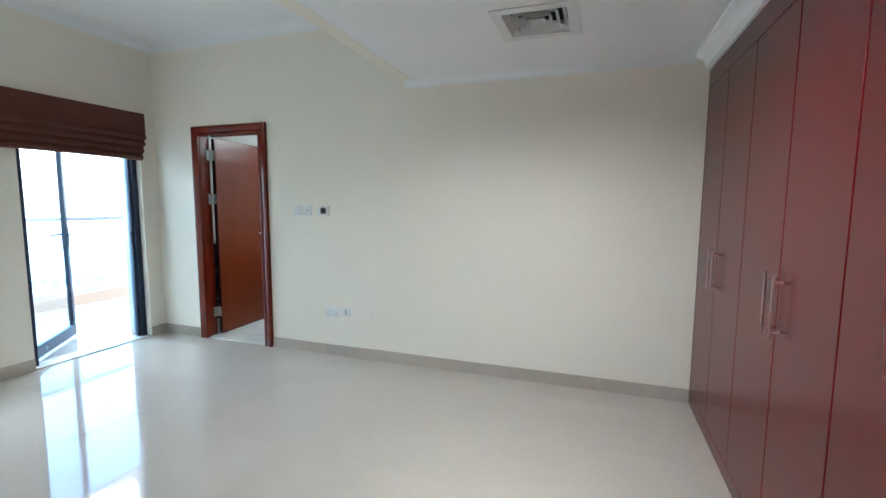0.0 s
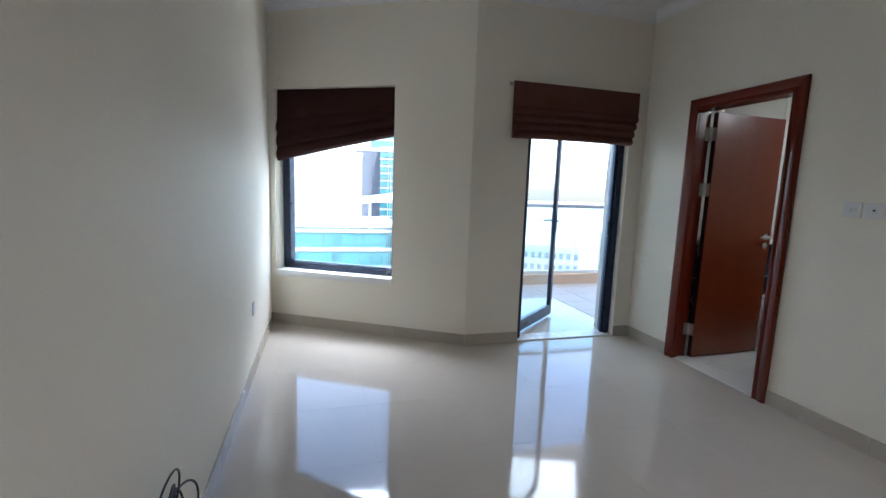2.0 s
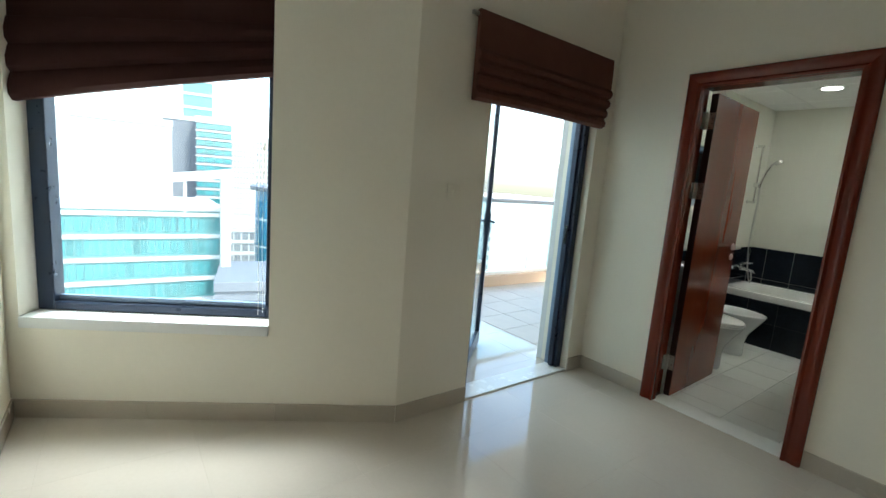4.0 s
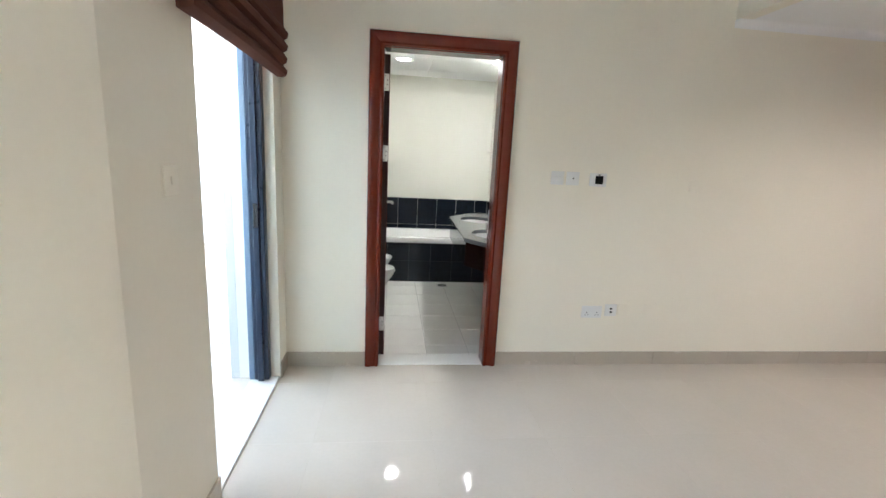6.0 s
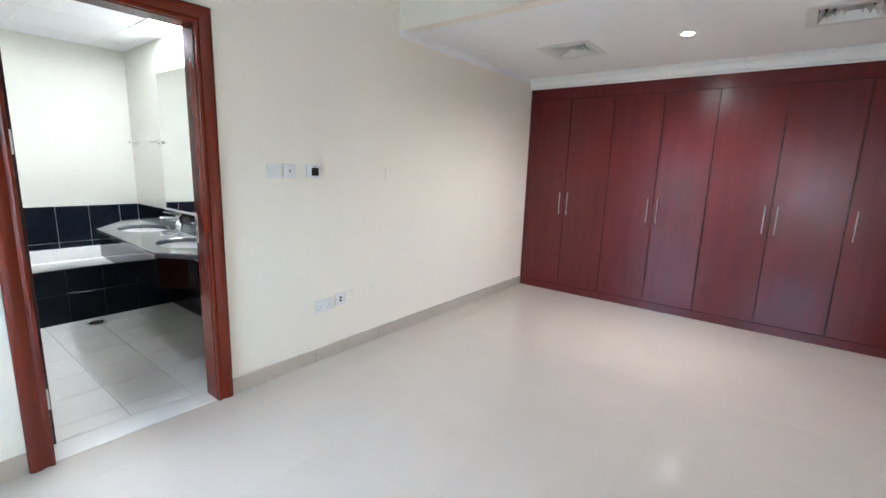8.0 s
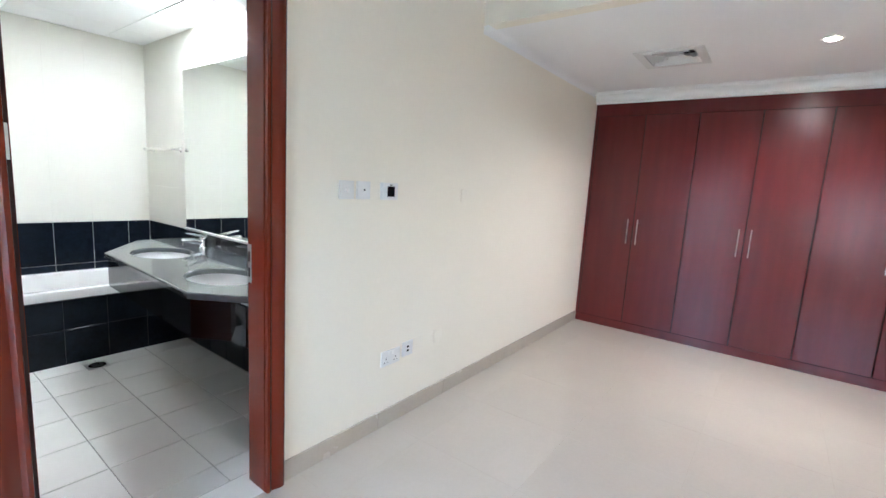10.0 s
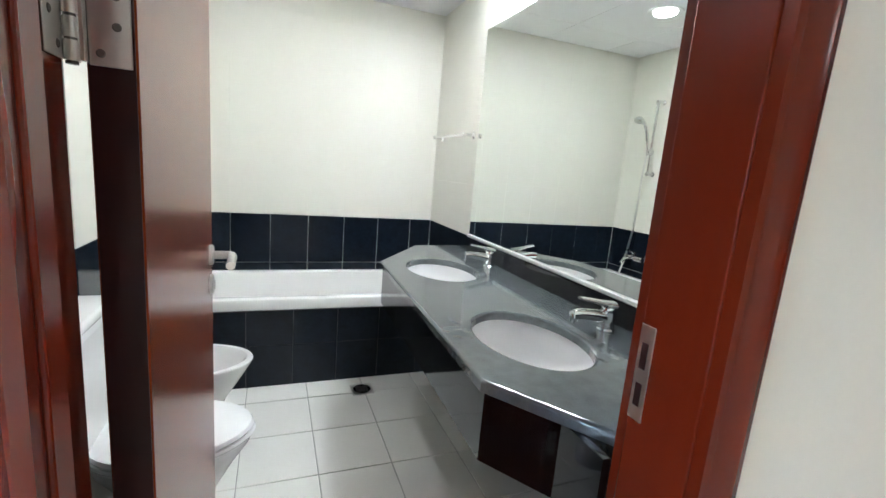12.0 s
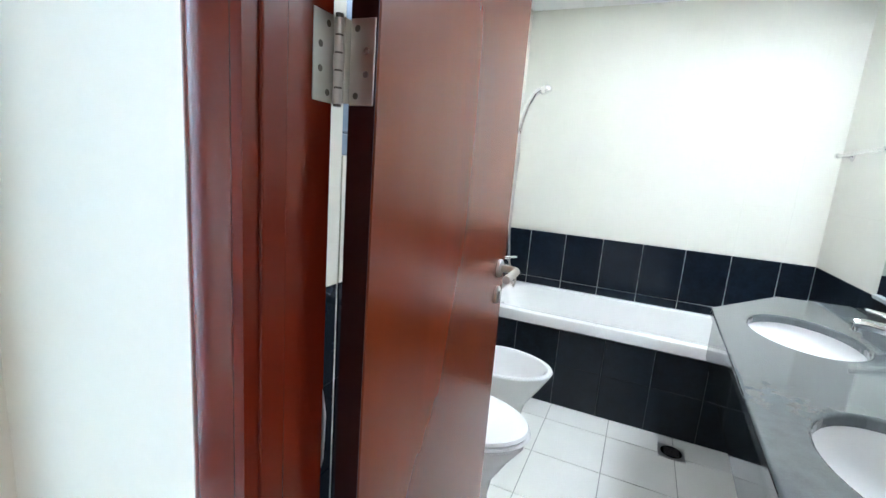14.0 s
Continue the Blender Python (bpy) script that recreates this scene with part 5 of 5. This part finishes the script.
tower("hotel_tower", 75.3, 190, 7.6, 12, -70, 11.5, BEIGEB, WHITEB, DARKB, 2.2, 6, "pale tower with rows of small windows", bands=False, win=(0.5, 0.5), floors=12)
tower("apartment_tower", 38.0, 230, 12, 12, -70, 12, WHITEB, WHITEB, BEIGEB, 2.6, 5, "far white tower with banded windows", win=(0.7, 0.5), floors=12)
tower("apartment_tower", 31.5, 260, 22, 14, -70, 9, WHITEB, WHITEB, BEIGEB, 2.6, 8, "far wide white apartment block", win=(0.6, 0.5), floors=9)
tower("apartment_building", 60.0, 120, 15, 12, -70, -14, WHITEB, WHITEB, DARKB, 3.2, 8, "low white apartment building with window rows", win=(0.6, 0.5), floors=5)
tower("apartment_building", 50.5, 150, 20, 14, -70, -12, BEIGEB, WHITEB, DARKB, 3.2, 8, "low beige apartment building with window rows", win=(0.6, 0.5), floors=5)
tower("parking_block", 77.2, 40, 4.8, 9, -70, -9.4, GREYB, GREYB, DARKB, 3.2, 3, "low grey flat-roofed block", bands=True, floors=3)
tower("terrace_building", 77.9, 78, 4.6, 9, -70, -8.9, WHITEB, WHITEB, DARKB, 1.9, 4, "white stepped terrace building", floors=6)


def round_tower():
    t = thing("round_tower", outside(73.4, 60), "round blue glass tower with a flat rim", "building")
    part("wall", lathe(bmesh.new(), [(3.2, -70), (3.2, -1.6)], 40), BLUEB, t)
    part("rim", lathe(bmesh.new(), [(3.0, -1.6), (3.7, -1.5), (3.8, -1.1), (3.5, -0.9), (0.1, -0.85)], 40), GREYB, t)
    for k in range(5):
        part("floor_band", lathe(bmesh.new(), [(3.21, -5.2 - k * 3.4), (3.26, -5.2 - k * 3.4), (3.26, -4.95 - k * 3.4), (3.21, -4.95 - k * 3.4)], 40), WHITEB, t)
    return t


round_tower()


def portal_frame():
    t = thing("rooftop_frame", outside(85.0, 46.5), "tall white frame standing round the teal tower", "building frame")
    pts = [(-3.2, -0.65), (-0.5, -0.3), (2.4, 0.1), (4.9, 0.5)]
    bm = bmesh.new()
    sweep(bm, [(-0.45, -0.40), (0.45, -0.40), (0.45, 0.40), (-0.45, 0.40)], [(x, 0, z) for x, z in pts])
    part("beam", bm, WHITEB, t)
    part("column", boxed(3.95, 4.85, -0.5, 0.5, -70, 0.1, 0.05, 1), WHITEB, t)
    part("post", boxed(0.92, 1.18, -0.15, 0.15, -3.3, -0.3), WHITEB, t)
    return t


portal_frame()

# ---- tiles, laid last ----
X, Y, Z = Vector((1, 0, 0)), Vector((0, 1, 0)), Vector((0, 0, 1))


def out_of_room(x, y):
    return y < -3.9 and x < 2.9 or (Vector((x, y, 0)) - BEND).dot(OUT) > 0.35 and y < -1.7


lay(floor, "floor_tile", PORC, (0, 0, 0), X, Y, cuts(-1.4, 5.2, 0.6, 0.32), cuts(-5.2, 0.0, 0.6, -0.25), 0.0007, 0.004, 0.0003, out_of_room)
lay(bath_floor, "floor_tile", BFLOOR, (0, 0, 0), X, Y, cuts(BX0, BX1, 0.32, 1.287), cuts(BY0 + 0.01, TUB_Y + 0.02, 0.325, 1.63), 0.004, 0.004, 0.0012)
structure_floor_y = cuts(-1.3, 4.2, 0.4, 0.1)
balc = bpy.data.objects["balcony_floor"]
lay(balc, "floor_tile", BALT, (0, 0, -0.03), X, Y, cuts(-2.4, -0.17, 0.4, -0.17), structure_floor_y, 0.005, 0.004, 0.001)

ROWS_B = [0.002, 0.25, 0.58, DADO]
ROWS_W = [DADO, 1.235, 1.565, 1.895, 2.225, BZ + 0.005]


def tile_wall(wall, origin, u, length, start, gaps=()):
    """Black tiles up to the dado line and cream ones above; gaps are (from, to, z from, z to)."""
    stops = sorted({0.0, length, *[g[0] for g in gaps], *[g[1] for g in gaps]})
    for a, b in zip(stops, stops[1:]):
        gap = [g for g in gaps if g[0] <= a + 1e-6 and g[1] >= b - 1e-6]
        for rows, m, j in ((ROWS_B, BLACKT, 0.004), (ROWS_W, WHITET, 0.0004)):
            cols = cuts(a, b, 0.25, start)
            if not gap:
                lay(wall, "wall_tile", m, origin, u, Z, cols, rows, j, 0.006, j * 0.3)
            else:
                z0, z1 = gap[0][2], gap[0][3]
                lo = [r for r in rows if r < z0 - 1e-6]
                hi = [r for r in rows if r > z1 + 1e-6]
                if lo:
                    lay(wall, "wall_tile", m, origin, u, Z, cols, lo + ([z0] if rows[-1] > z0 else [rows[-1]] if lo[-1] != rows[-1] else []), j, 0.006, j * 0.3)
                if hi and rows[-1] > z1:
                    lay(wall, "wall_tile", m, origin, u, Z, cols, ([z1] if rows[0] < z1 else []) + hi, j, 0.006, j * 0.3)


tile_wall(wall_bn, (BX0, BY1, 0), X, BX1 - BX0, 0.157)
tile_wall(wall_bw, (BX0, BY0, 0), Y, BY1 - BY0, 0.125, [(BW[0] - BY0, BW[1] - BY0, BW[2], BW[3])])
tile_wall(wall_be, (BX1, BY1, 0), -Y, BY1 - BY0, 0.10)
tile_wall(wall_bs, (BX1, BY0, 0), -X, BX1 - 1.44, 0.0)
tile_wall(wall_bs, (0.54, BY0, 0), -X, 0.54 - BX0, 0.0)
lay(apron, "wall_tile", BLACKT, (BX0, TUB_Y + 0.010, 0), X, Z, cuts(0.0, BX1 - BX0, 0.25, 0.04), [0.002, 0.25, 0.457], 0.0025, 0.006, 0.0008)
